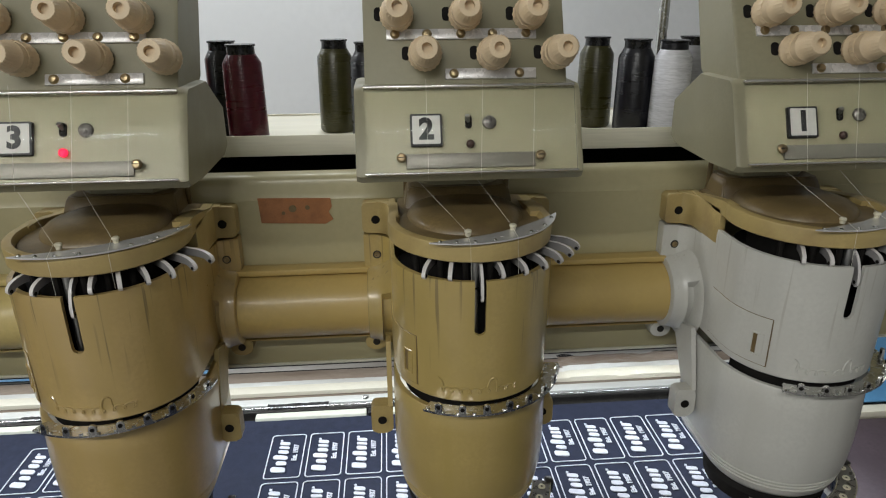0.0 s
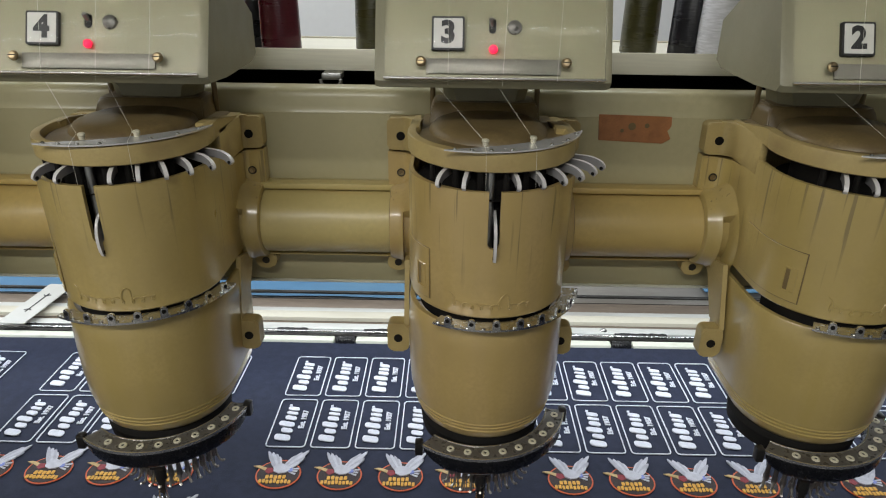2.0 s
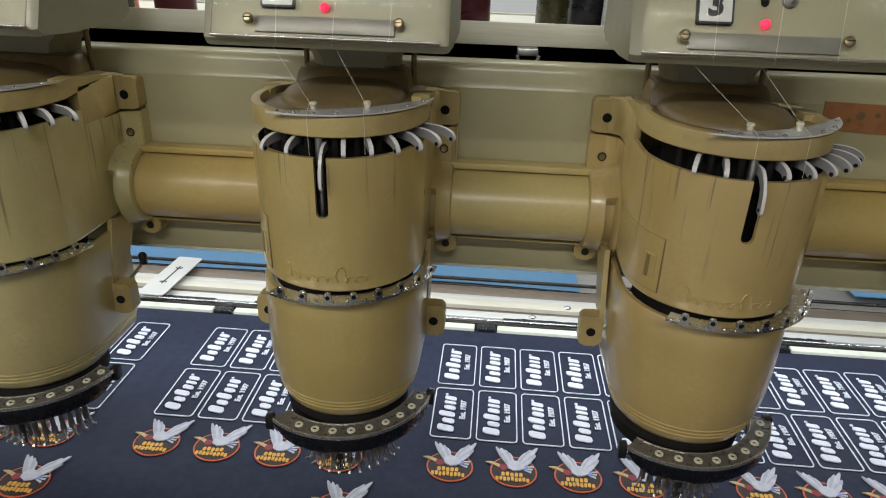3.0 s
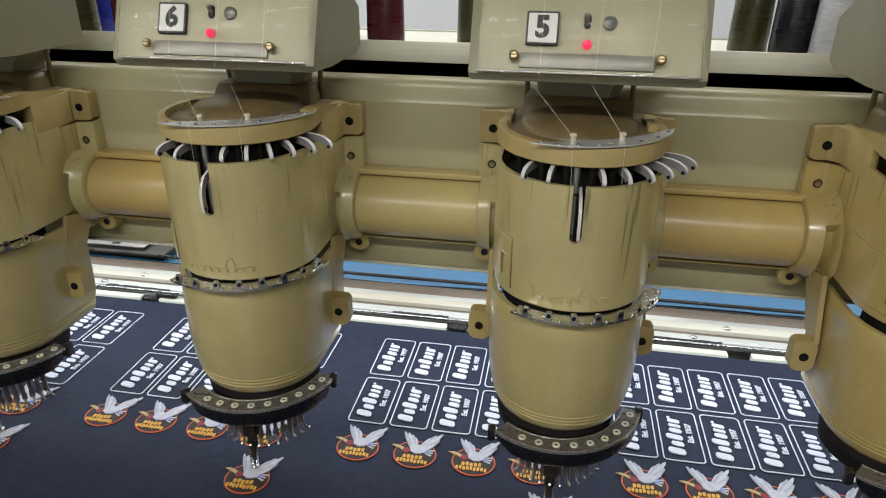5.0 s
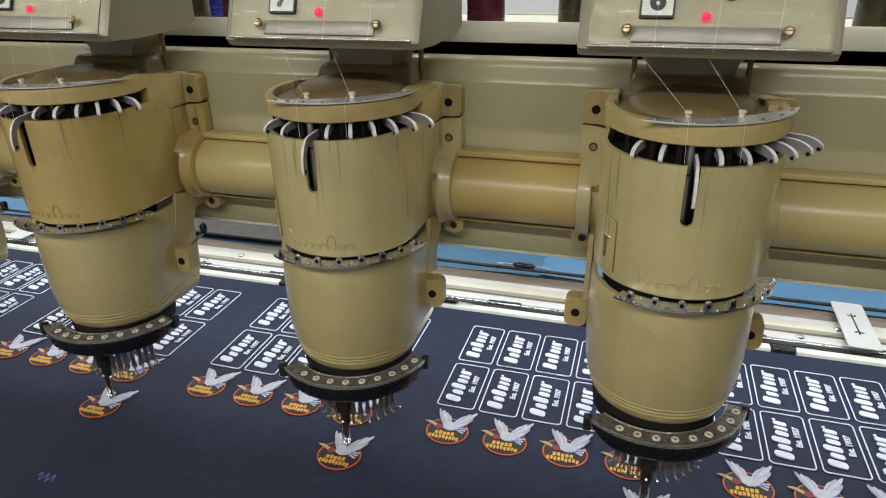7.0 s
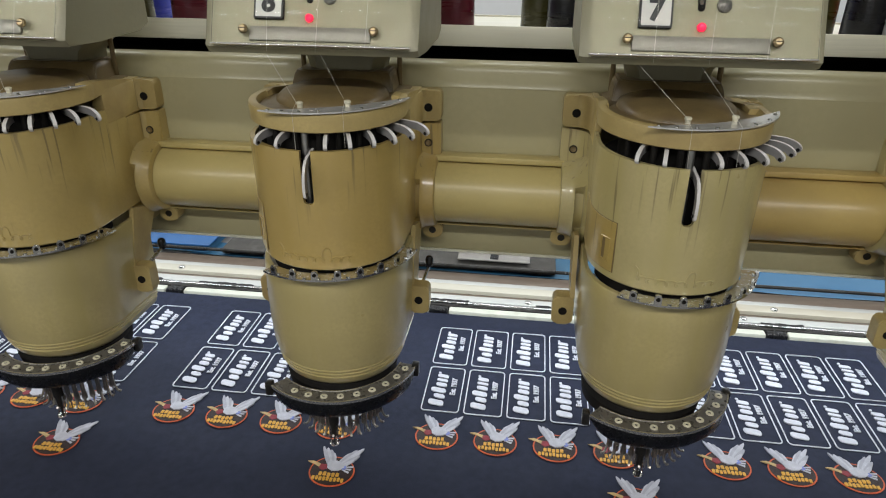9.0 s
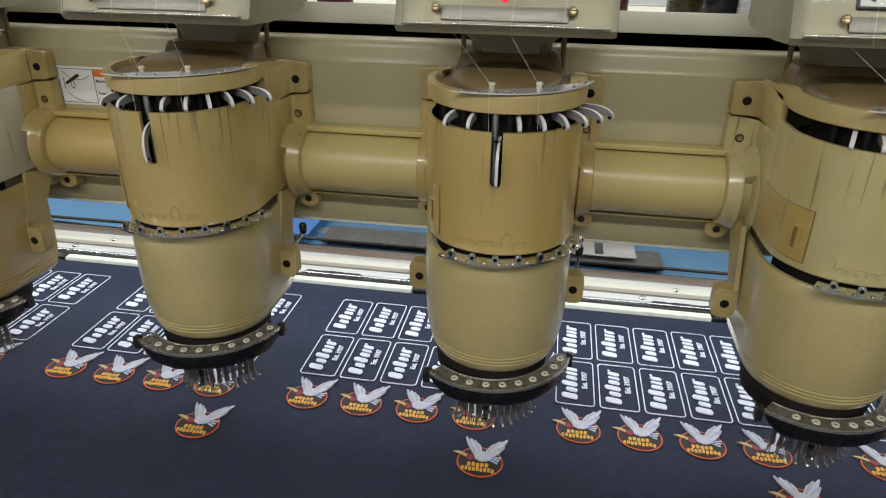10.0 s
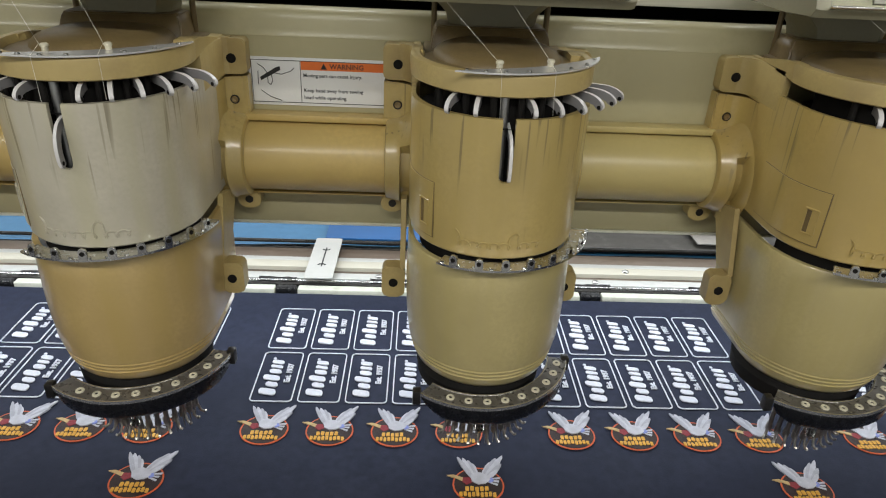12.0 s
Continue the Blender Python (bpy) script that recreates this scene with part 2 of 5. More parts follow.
CONE_MATS = {k: material(k + "_thread", c, 0.28, vary=0.12, scale=40, grain=0.25, bump=0.6, bump_scale=420, stretch=(0.15, 0.15, 1)) for k, c in CONE_COLOURS.items()}

# ------------------------------------------------------------------ mesh helpers
BASE = 1.30      # height of the upper flange bolts
PITCH = 0.36     # from head to head
SHIFT = 0.0035   # the drum stands this far right of its flange bolts
CY = -0.109      # the drum's axis, ahead of the flange face
HEADS = range(1, 12)


def mesh_from(bm, name, mats, smooth=38):
    bmesh.ops.recalc_face_normals(bm, faces=bm.faces)
    me = bpy.data.meshes.new(name)
    bm.to_mesh(me)
    bm.free()
    for m in (mats if isinstance(mats, (list, tuple)) else [mats]):
        me.materials.append(m)
    if smooth:
        me.polygons.foreach_set("use_smooth", [True] * len(me.polygons))
        me.set_sharp_from_angle(angle=radians(smooth))
    return me


def part(name, bm, mat, parent=None, label="", smooth=38):
    ob = new(name, bm if isinstance(bm, bpy.types.Mesh) else mesh_from(bm, name, mat, smooth))
    ob.parent = parent
    if label:
        tagged(ob, label)
    return ob


def empty(name, m=Matrix()):
    ob = new(name)
    ob.empty_display_size = 0.05
    ob.matrix_basis = m
    return ob


def box(bm, x0, x1, y0, y1, z0, z1, bevel=0.0, m=None, seg=2, mat=0):
    r = bmesh.ops.create_cube(bm, size=1)
    vs = r["verts"]
    for v in vs:
        v.co = Vector(((x0 + x1) / 2 + v.co.x * (x1 - x0), (y0 + y1) / 2 + v.co.y * (y1 - y0), (z0 + z1) / 2 + v.co.z * (z1 - z0)))
        if m is not None:
            v.co = m @ v.co
    faces = set(f for v in vs for f in v.link_faces)
    for f in faces:
        f.material_index = mat
    if bevel:
        edges = list({e for v in vs for e in v.link_edges})
        bmesh.ops.bevel(bm, geom=edges, offset=bevel, segments=seg, affect="EDGES", profile=0.5)


def rod(bm, p0, p1, r0, r1=None, n=14, cap=True, mat=0):
    p0, p1 = Vector(p0), Vector(p1)
    r1 = r0 if r1 is None else r1
    d = p1 - p0
    m = Matrix.Translation((p0 + p1) / 2) @ d.to_track_quat("Z", "Y").to_matrix().to_4x4()
    r = bmesh.ops.create_cone(bm, cap_ends=cap, segments=n, radius1=r0, radius2=r1, depth=d.length, matrix=m)
    for v in r["verts"]:
        for f in v.link_faces:
            f.material_index = mat


def turned(bm, profile, m=Matrix(), n=24, a0=0.0, a1=360.0, mat=0, closed=True, ripple=None):
    """A profile of (radius, height) turned round the z axis of m."""
    full = abs(a1 - a0) >= 359.9
    cols = n if full else n + 1
    rings = []
    for k in range(cols):
        a = radians(a0 + (a1 - a0) * k / n)
        cut = lambda r: r - ripple[2] if ripple and k % 2 and ripple[0] < r < ripple[1] else r
        rings.append([bm.verts.new(m @ Vector((cut(r) * math.cos(a), cut(r) * math.sin(a), z))) for r, z in profile])
    for k in range(n):
        p, q = rings[k], rings[(k + 1) % cols]
        for i in range(len(profile) - 1):
            try:
                bm.faces.new((p[i], q[i], q[i + 1], p[i + 1])).material_index = mat
            except ValueError:
                pass
    if not full and closed:
        for ring in (rings[0], rings[-1]):
            try:
                bm.faces.new(ring).material_index = mat
            except ValueError:
                pass


def arc_solid(bm, inner, outer, z0, z1, a0, a1, n=24, centre=(0.0, CY), mat=0):
    """A flat arc, inner to outer radius, from angle a0 to a1 (0 faces the front, + to the right)."""
    cols = []
    for k in range(n + 1):
        u = k / n
        a = radians(a0 + (a1 - a0) * u)
        s, c = math.sin(a), -math.cos(a)
        cols.append([bm.verts.new((centre[0] + r * s, centre[1] + r * c, z)) for r, z in ((inner, z0), (outer, z0), (outer, z1), (inner, z1))])
    for p, q in zip(cols, cols[1:]):
        for i in range(4):
            bm.faces.new((p[i], q[i], q[(i + 1) % 4], p[(i + 1) % 4])).material_index = mat
    for c in (cols[0], cols[-1]):
        bm.faces.new(c).material_index = mat


def prism(bm, outline, y0, y1, m=None, mat=0, bevel=0.0):
    """An outline of (x, z) pushed from y0 to y1."""
    a = [bm.verts.new((x, y0, z)) for x, z in outline]
    b = [bm.verts.new((x, y1, z)) for x, z in outline]
    k = len(outline)
    fs = [bm.faces.new(a), bm.faces.new(b)]
    for i in range(k):
        fs.append(bm.faces.new((a[i], a[(i + 1) % k], b[(i + 1) % k], b[i])))
    for f in fs:
        f.material_index = mat
    if bevel:
        bmesh.ops.bevel(bm, geom=list({e for f in fs[:1] for e in f.edges}), offset=bevel, segments=2, affect="EDGES")
    if m is not None:
        for v in set(a + b):
            if v.is_valid:
                v.co = m @ v.co


def rounded(cx, cz, w, h, r, n=5):
    out = []
    for sx, sz, a in ((1, 1, 0), (-1, 1, 90), (-1, -1, 180), (1, -1, 270)):
        for k in range(n + 1):
            b = radians(a + 90 * k / n)
            out.append((cx + sx * (w / 2 - r) + r * math.cos(b), cz + sz * (h / 2 - r) + r * math.sin(b)))
    return out


def flat(bm, pts, z0, z1, mat=0):
    a = [bm.verts.new((x, y, z0)) for x, y in pts]
    b = [bm.verts.new((x, y, z1)) for x, y in pts]
    bm.faces.new(b).material_index = mat
    for i in range(len(pts)):
        j = (i + 1) % len(pts)
        bm.faces.new((a[i], a[j], b[j], b[i])).material_index = mat


def text_mesh(body, size, name, mat, extrude=0.0002, align="CENTER", bold=0.0):
    cu = bpy.data.curves.new(name, "FONT")
    cu.body, cu.size, cu.extrude, cu.align_x, cu.align_y, cu.offset, cu.resolution_u = body, size, extrude, align, "CENTER", bold, 3
    ob = new(name, cu)
    bpy.context.view_layer.update()
    me = bpy.data.meshes.new_from_object(ob.evaluated_get(bpy.context.evaluated_depsgraph_get()))
    bpy.data.objects.remove(ob)
    me.materials.clear()
    me.materials.append(mat)
    return me


def wire(name, points, r, mat, parent=None, label=""):
    bm = bmesh.new()
    for p, q in zip(points, points[1:]):
        rod(bm, p, q, r, n=6, cap=False)
    return part(name, bm, mat, parent, label)


# ------------------------------------------------------------------ drum shells


def plan(radius, flange, back=-0.004, steps=30, angles=None):
    """The U-shaped plan of a drum: flange, side, round front, side, flange."""
    left = []
    if flange:
        left += [(-0.1085, back), (-0.096, back - 0.001), (-0.0885, back - 0.004), (-(radius + 0.0045), back - 0.011), (-(radius + 0.001), back - 0.022)]
    else:
        left += [(-radius, -0.035)]
    left += [(-radius, -0.045), (-radius, -0.075), (-radius, -0.095)]
    front = []
    for deg in angles or [-90 + 180 * k / steps for k in range(steps + 1)]:
        a = radians(deg)
        front.append((radius * math.sin(a), CY - radius * math.cos(a)))
    return left + front + [(-x, y) for x, y in reversed(left)]


def shell(bm, levels, flange, keep=None, thick=0.004, steps=30, mat=0, angles=None):
    """levels: (z, radius). keep(x, y, z) tells which quads stay."""
    outer, inner = [], []
    for z, r in levels:
        outer.append([bm.verts.new((x, y, z)) for x, y in plan(r, flange, steps=steps, angles=angles)])
        inner.append([bm.verts.new((x * (1 - thick / r) if abs(x) <= r + 0.001 else x, y + (thick if y < CY else (thick if abs(x) > r + 0.001 else 0)), z)) for x, y in plan(r, flange, steps=steps, angles=angles)])
    faces = []
    for i in range(len(levels) - 1):
        for k in range(len(outer[0]) - 1):
            ids = [(i, k), (i, k + 1), (i + 1, k + 1), (i + 1, k)]
            c = sum((outer[a][b].co for a, b in ids), Vector()) / 4
            if keep is None or keep(c.x, c.y, c.z):
                faces.append(ids)
    count = {}
    for ids in faces:
        for a, b in zip(ids, ids[1:] + ids[:1]):
            key = tuple(sorted((a, b)))
            count[key] = count.get(key, 0) + 1
    for ids in faces:
        bm.faces.new([outer[a][b] for a, b in ids]).material_index = mat
        bm.faces.new([inner[a][b] for a, b in reversed(ids)]).material_index = mat
    for (a, b), c in count.items():
        if c == 1:
            bm.faces.new((outer[a[0]][a[1]], outer[b[0]][b[1]], inner[b[0]][b[1]], inner[a[0]][a[1]])).material_index = mat
    bmesh.ops.delete(bm, geom=[v for v in bm.verts if not v.link_faces], context="VERTS")


def slot_front(x, y, z):
    return not (y < CY and abs(x) < 0.0054 and (z > -0.0508 or math.hypot(x, z + 0.0508) < 0.0054))


def fillet_side(bm, sx, levels, back=0.010):
    """The hollow sweep from a flange plate into the drum's side."""
    rings = []
    for z, r in levels:
        line = [(0.0925, back), (0.0925, -0.0026), (0.0885, -0.0036), (0.0850, -0.0062), (r + 0.0030, -0.0115), (r + 0.0009, -0.020), (r, -0.034), (r - 0.0005, -0.062), (r - 0.006, -0.062), (r - 0.006, back)]
        rings.append([bm.verts.new((sx * x, y, z)) for x, y in line])
    n = len(rings[0])
    for p, q in zip(rings, rings[1:]):
        for i in range(n):
            bm.faces.new((p[i], p[(i + 1) % n], q[(i + 1) % n], q[i]))
    bm.faces.new(rings[0])
    bm.faces.new(rings[-1])


def horn(reach, drop):
    """A finger that runs out, arches over and comes down to an eye."""
    out, inn = [], []
    for k in range(11):
        a = radians(95 - 100 * k / 10)
        c, q = math.cos(a), math.sin(a)
        out.append((reach - 0.020 + 0.020 * c, drop * (q - 1)))
        inn.append((reach - 0.021 + 0.0138 * c, drop * (q - 1) - 0.0070 * max(0.0, q) - 0.0006))
    tip = (reach - 0.0025, out[-1][1] - 0.0026)
    return [(0.055, -0.001)] + out + [tip] + inn[::-1] + [(0.055, -0.0085)]


def lever_mesh(reach, drop=0.0095, half=0.0019):
    bm = bmesh.new()
    prism(bm, horn(reach, drop), -half, half, bevel=0.0005)
    bm.normal_update()
    for f in bm.faces:
        f.material_index = 1 if abs(f.normal.y) > 0.8 else 0
    rod(bm, (reach - 0.0034, -half - 0.0003, -drop - 0.0005), (reach - 0.0034, half + 0.0003, -drop - 0.0005), 0.0018, n=10, mat=2)
    return mesh_from(bm, "take_up_lever", [LEVER, GREYL, DARK])


LEVER_MESH = lever_mesh(0.1265)
WORKING_MESH = lever_mesh(0.1460, 0.030, 0.0014)
LEVER_ANGLES = (-22.5, -11.3, 11, 21.8, 32.5, 42.8, 53, 63)


def script_bead(bm):
    """A raised flowing line round the lower edge of the drum, with no letters."""
    last = None
    for k in range(260):
        u = k / 259
        a = radians(-29 + 58 * u + 2.1 * math.sin(u * 56))
        amp = 0.0075 if u < 0.09 else (0.0080 if 0.60 < u < 0.69 else 0.0030)
        z = -0.1195 + amp * (1 + math.cos(u * 56))
        r = 0.0798 + 0.02 * (z + 0.113)
        p = Vector((r * math.sin(a), CY - r * math.cos(a), z))
        if last:
            rod(bm, last, p, 0.0010, n=5, cap=False)
        last = p


def drum_panel(bm, a0, a1, z0, z1, r, depth, n=10, mat=0, back=None):
    """A curved plate on the drum's left side, straight behind the axis."""
    path = []
    if back is not None:
        path.append((-1, back))
    for k in range(n + 1):
        a = radians(a0 + (a1 - a0) * k / n)
        path.append((math.sin(a), CY - r * math.cos(a)))
    cols = []
    for s, y in path:
        x0, x1 = s * r, s * (r + depth)
        yo = y if s == -1 else CY + (y - CY) * (r + depth) / r
        cols.append([bm.verts.new(c) for c in ((x0, y, z0), (x1, yo, z0 + 0.0005), (x1, yo, z1 - 0.0005), (x0, y, z1))])
    for p, q in zip(cols, cols[1:]):
        for i in range(4):
            bm.faces.new((p[i], q[i], q[(i + 1) % 4], p[(i + 1) % 4])).material_index = mat
    for c in (cols[0], cols[-1]):
        bm.faces.new(c).material_index = mat


def embroidery_head():
    head = empty("embroidery_head")
    # upper shell with its slot
    bm = bmesh.new()
    fine = [-4.4 + 0.275 * k for k in range(33)]
    sweep = [-90 + 3 * k for k in range(29)] + fine + [6 + 3 * k for k in range(29)]
    levels = [(-0.1295, 0.0780), (-0.128, 0.0793), (-0.12, 0.0795), (-0.09, 0.0800)] + [(-0.0568 + 0.0004 * k, 0.0806) for k in range(16)] + [(-0.03, 0.0810), (-0.008, 0.0812), (-0.0015, 0.0808)]
    shell(bm, levels, False, slot_front, angles=sweep)
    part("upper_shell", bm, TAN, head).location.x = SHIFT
    # collar plates behind the shell, with the lower screws
    for sx in (-1, 1):
        bm = bmesh.new()
        prism(bm, [(sx * x, z) for x, z in ((0.074, -0.0205), (0.1075, -0.0180), (0.1085, -0.0195), (0.1085, -0.060), (0.100, -0.068), (0.074, -0.068))], -0.0030, 0.0145, bevel=0.0012)
        box(bm, min(sx * 0.070, sx * 0.0765), max(sx * 0.070, sx * 0.0765), -0.06, 0.01, -0.125, -0.0195, 0.001)
        grow = 0.0022 + sx * SHIFT
        fillet_side(bm, sx, [(-0.118, 0.0776 + grow), (-0.068, 0.0781 + grow), (-0.0203, 0.0785 + grow), (-0.0195, 0.0780 + grow)])
        box(bm, min(sx * 0.072, sx * 0.0890), max(sx * 0.072, sx * 0.0890), -0.031, 0.012, -0.1460, -0.062, 0.003)
        part("side_flange", bm, TAN, head)
        bm = bmesh.new()
        turned(bm, [(0.0, 0.0004), (0.0012, 0.0004), (0.0014, 0.0016), (0.0030, 0.0018), (0.0036, 0.0008)], Matrix.Translation((sx * 0.0935, -0.0034, -0.0428)) @ pose(0, 0, 0, 90), 16)
        part("screw", bm, BRASS, head)
        bm = bmesh.new()
        turned(bm, [(0.0034, 0.0), (0.0036, 0.0006), (0.0048, 0.0006), (0.0050, 0.0)], Matrix.Translation((sx * 0.0935, -0.0034, -0.0428)) @ pose(0, 0, 0, 90), 16)
        part("countersink", bm, OILY, head)
        # flared collar round the cross tube
        bm = bmesh.new()
        rows = []
        steps = [100, 88, 76, 66, 56, 48, 42, 37, 33, 29.5, 27.5, 26, 22, 15, 7, 0, -8, -16, -26, -36, -48, -60, -72, -86, -100]
        flare = ((0.076, 0.022), (0.0782, 0.0192), (0.0790, 0.0185), (0.0815, 0.0160), (0.0840, 0.0130), (0.0865, 0.0108), (0.0885, 0.0090), (0.0893, 0.0086), (0.0905, 0.0075), (0.0950, 0.0062), (0.099, 0.0055), (0.1045, 0.0045), (0.1055, 0.0030), (0.1055, -0.004))
        for a in steps:
            ring = []
            for x, grow in flare:
                if 0.0789 < x < 0.0887 and a < 34:
                    u = min(1.0, (34 - a) / 9)
                    grow += (0.0008 - grow) * u * u * (3 - 2 * u)
                ring.append(bm.verts.new((sx * x, -0.001 - (0.040 + grow) * math.cos(radians(a)), -0.1035 + (0.0405 + grow) * math.sin(radians(a)))))
            rows.append(ring)
        for p, q in zip(rows, rows[1:]):
            for i in range(len(flare) - 1):
                bm.faces.new((p[i], q[i], q[i + 1], p[i + 1]))
        part("tube_collar", bm, TAN, head)
    # cap with its flange
    bm = bmesh.new()
    rings = []
    for z, r in ((0.0140, 0.0700), (0.0140, 0.0806), (0.0152, 0.0822), (0.0290, 0.0828), (0.0318, 0.0822), (0.0325, 0.0806), (0.0325, 0.0745), (0.0300, 0.0725), (0.0240, 0.0715)):
        rings.append([bm.verts.new((SHIFT + r * math.sin(radians(a)), -0.0985 - 1.03 * r * math.cos(radians(a)), z)) for a in range(-104, 105, 4)])
    for p, q in zip(rings, rings[1:] + rings[:1]):
        for i in range(len(p) - 1):
            bm.faces.new((p[i], p[i + 1], q[i + 1], q[i]))
    for i in (0, -1):
        bm.faces.new([p[i] for p in rings])
    for sx in (-1, 1):
        grow = 0.0016 + sx * SHIFT
        box(bm, min(sx * 0.070, sx * (0.0796 + grow)), max(sx * 0.070, sx * (0.0796 + grow)), -0.072, 0.008, -0.019, 0.0225, 0.0015)
        fillet_side(bm, sx, [(-0.0163, 0.0788 + grow), (-0.0155, 0.0796 + grow), (0.0200, 0.0799 + grow), (0.0212, 0.0792 + grow)])
        prism(bm, rounded(sx * 0.092, 0.002, 0.034, 0.0365, 0.006), -0.0030, 0.0145, bevel=0.001)
        vs = [bm.verts.new((sx * x, y, z)) for x in (0.0680, 0.0796 + grow) for y, z in ((-0.012, 0.0215), (-0.012, 0.0228), (-0.040, 0.0275), (-0.071, 0.0322), (-0.090, 0.0322), (-0.090, 0.0150))]
        for k in range(6):
            q = (k + 1) % 6
            bm.faces.new((vs[k], vs[q], vs[6 + q], vs[6 + k]))
        bm.faces.new(vs[:6])
        bm.faces.new(vs[6:])
    part("cap", bm, TAN_CAP, head)
    # bolt holes: flat discs with the hole's shade put into their colour
    for sx in (-1, 1):
        bm = bmesh.new()
        rod(bm, (sx * 0.0935, -0.0037, 0.0), (sx * 0.0935, -0.001, 0.0), 0.0050, n=18)
        part("bolt_hole", bm, DARK, head)
    # dished top of the cap and the neck above it
    bm = bmesh.new()
    box(bm, -0.0680, 0.0740, -0.115, -0.074, 0.012, 0.0265, 0.002)
    box(bm, -0.0680, 0.0740, -0.080, 0.006, 0.010, 0.0240, 0.003)
    turned(bm, [(0.0, 0.0268), (0.0700, 0.0268), (0.0722, 0.0262), (0.0722, 0.016)], Matrix.Translation((SHIFT, -0.0985, 0)), 48)
    dome = bmesh.new()
    turned(dome, [(0.0, 0.0125), (0.030, 0.0122), (0.044, 0.0108), (0.054, 0.0075), (0.059, 0.0030), (0.0605, -0.002)], Matrix(), 44)
    dome.transform(Matrix.Translation((0.001, -0.076, 0.0265)) @ Matrix.Diagonal((1.0, 1.12, 1.0, 1.0)))
    extra = mesh_from(dome, "dome", BROWN)
    bm.from_mesh(extra)
    bpy.data.meshes.remove(extra)
    part("cap_top", bm, BROWN, head, "oil-browned top of the cap")
    bm = bmesh.new()
    vs = [[bm.verts.new((x, y, z)) for x, y in ((-0.0570 + i, 0.008), (-0.0570 + i, -0.030 - f), (-0.0450 + i, -0.038 - f), (0.0430 - i, -0.038 - f), (0.0550 - i, -0.030 - f), (0.0550 - i, 0.008))] for z, i, f in ((0.018, -0.004, 0.010), (0.034, -0.002, 0.004), (0.0425, 0.0, 0.0), (0.0455, 0.003, -0.002))]
    for p, q in zip(vs, vs[1:]):
        for k in range(6):
            bm.faces.new((p[k], p[(k + 1) % 6], q[(k + 1) % 6], q[k]))
    bm.faces.new(vs[0])
    bm.faces.new(vs[-1])
    bmesh.ops.bevel(bm, geom=list(bm.edges), offset=0.0016, segments=2, affect="EDGES")
    part("neck", bm, BROWN, head)
    bm = bmesh.new()
    vs = [[bm.verts.new((x, y, z)) for x, y in ((-a, 0.014), (-a, -0.014), (-a + 0.012, -0.026), (b - 0.012, -0.026), (b, -0.014), (b, 0.014))] for z, a, b in ((0.0440, 0.0430, 0.0430), (0.0560, 0.0460, 0.0460), (0.0660, 0.0560, 0.0570), (0.0940, 0.0580, 0.0590))]
    for p, q in zip(vs, vs[1:]):
        for k in range(6):
            bm.faces.new((p[k], p[(k + 1) % 6], q[(k + 1) % 6], q[k]))
    bm.faces.new(vs[0])
    bm.faces.new(vs[-1])
    part("neck_block", bm, PANEL, head)
    for x in (-0.0575, 0.0585):
        bm = bmesh.new()
        rod(bm, (x, 0.004, 0.020), (x, 0.004, 0.084), 0.0030, n=10)
        part("neck_rod", bm, BROWN, head)
    # selector plate with its thread posts
    bm = bmesh.new()
    outline = [(-0.008 + 0.1005 * math.sin(radians(a)), -0.087 - 0.1005 * math.cos(radians(a))) for a in range(-20, 81, 4)]
    back = [(outline[-1][0] + (outline[0][0] - outline[-1][0]) * u + 0.007 * math.sin(math.pi * u), outline[-1][1] + (outline[0][1] - outline[-1][1]) * u - 0.012 * math.sin(math.pi * u)) for u in (0.03, 0.1, 0.2, 0.3, 0.4, 0.5, 0.6, 0.7, 0.8, 0.9, 0.97)]
    flat(bm, outline + back, 0.0335, 0.0349)
    part("selector_plate", bm, PLATE, head)
    for a in (-15, -6, 4, 15, 40, 55, 70):
        x, y = -0.008 + 0.0965 * math.sin(radians(a)), -0.087 - 0.0965 * math.cos(radians(a))
        bm = bmesh.new()
        turned(bm, [(0.0, 0.0362), (0.0013, 0.0360), (0.0020, 0.0349)], Matrix.Translation((x, y, 0)), 10)
        part("plate_rivet", bm, STEEL, head)
    for x, y in ((-0.0057, -0.1657), (0.0381, -0.1530)):
        bm = bmesh.new()
        turned(bm, [(0, 0.0405), (0.0024, 0.0405), (0.0034, 0.0395), (0.0034, 0.0382), (0.0026, 0.0374), (0.0026, 0.0345)], Matrix.Translation((x, y, 0)), 14)
        part("thread_post", bm, BUSH, head)
    # inner works seen through the opening; drum and guide rods painted black as its shade
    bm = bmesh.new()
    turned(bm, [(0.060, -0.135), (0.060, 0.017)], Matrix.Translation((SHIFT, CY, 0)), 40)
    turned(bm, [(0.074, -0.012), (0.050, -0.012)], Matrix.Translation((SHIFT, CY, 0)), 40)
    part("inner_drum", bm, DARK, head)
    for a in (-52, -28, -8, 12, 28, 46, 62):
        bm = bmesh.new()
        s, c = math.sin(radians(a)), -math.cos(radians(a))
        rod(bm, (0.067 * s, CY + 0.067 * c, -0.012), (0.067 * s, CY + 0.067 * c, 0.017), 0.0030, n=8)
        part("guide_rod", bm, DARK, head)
    bm = bmesh.new()
    rod(bm, (0.0, CY - 0.066, -0.075), (0.0, CY - 0.066, 0.017), 0.0036, n=12)
    part("slot_rod", bm, DULL, head)
    # idle levers
    for a in LEVER_ANGLES:
        ob = part("take_up_lever", LEVER_MESH, None, head)
        ob.matrix_basis = Matrix.Translation((0, -0.066, 0.0125)) @ pose(0, 0, 0, 0, 0, a - 90)
    # side door with its recessed grip
    bm = bmesh.new()
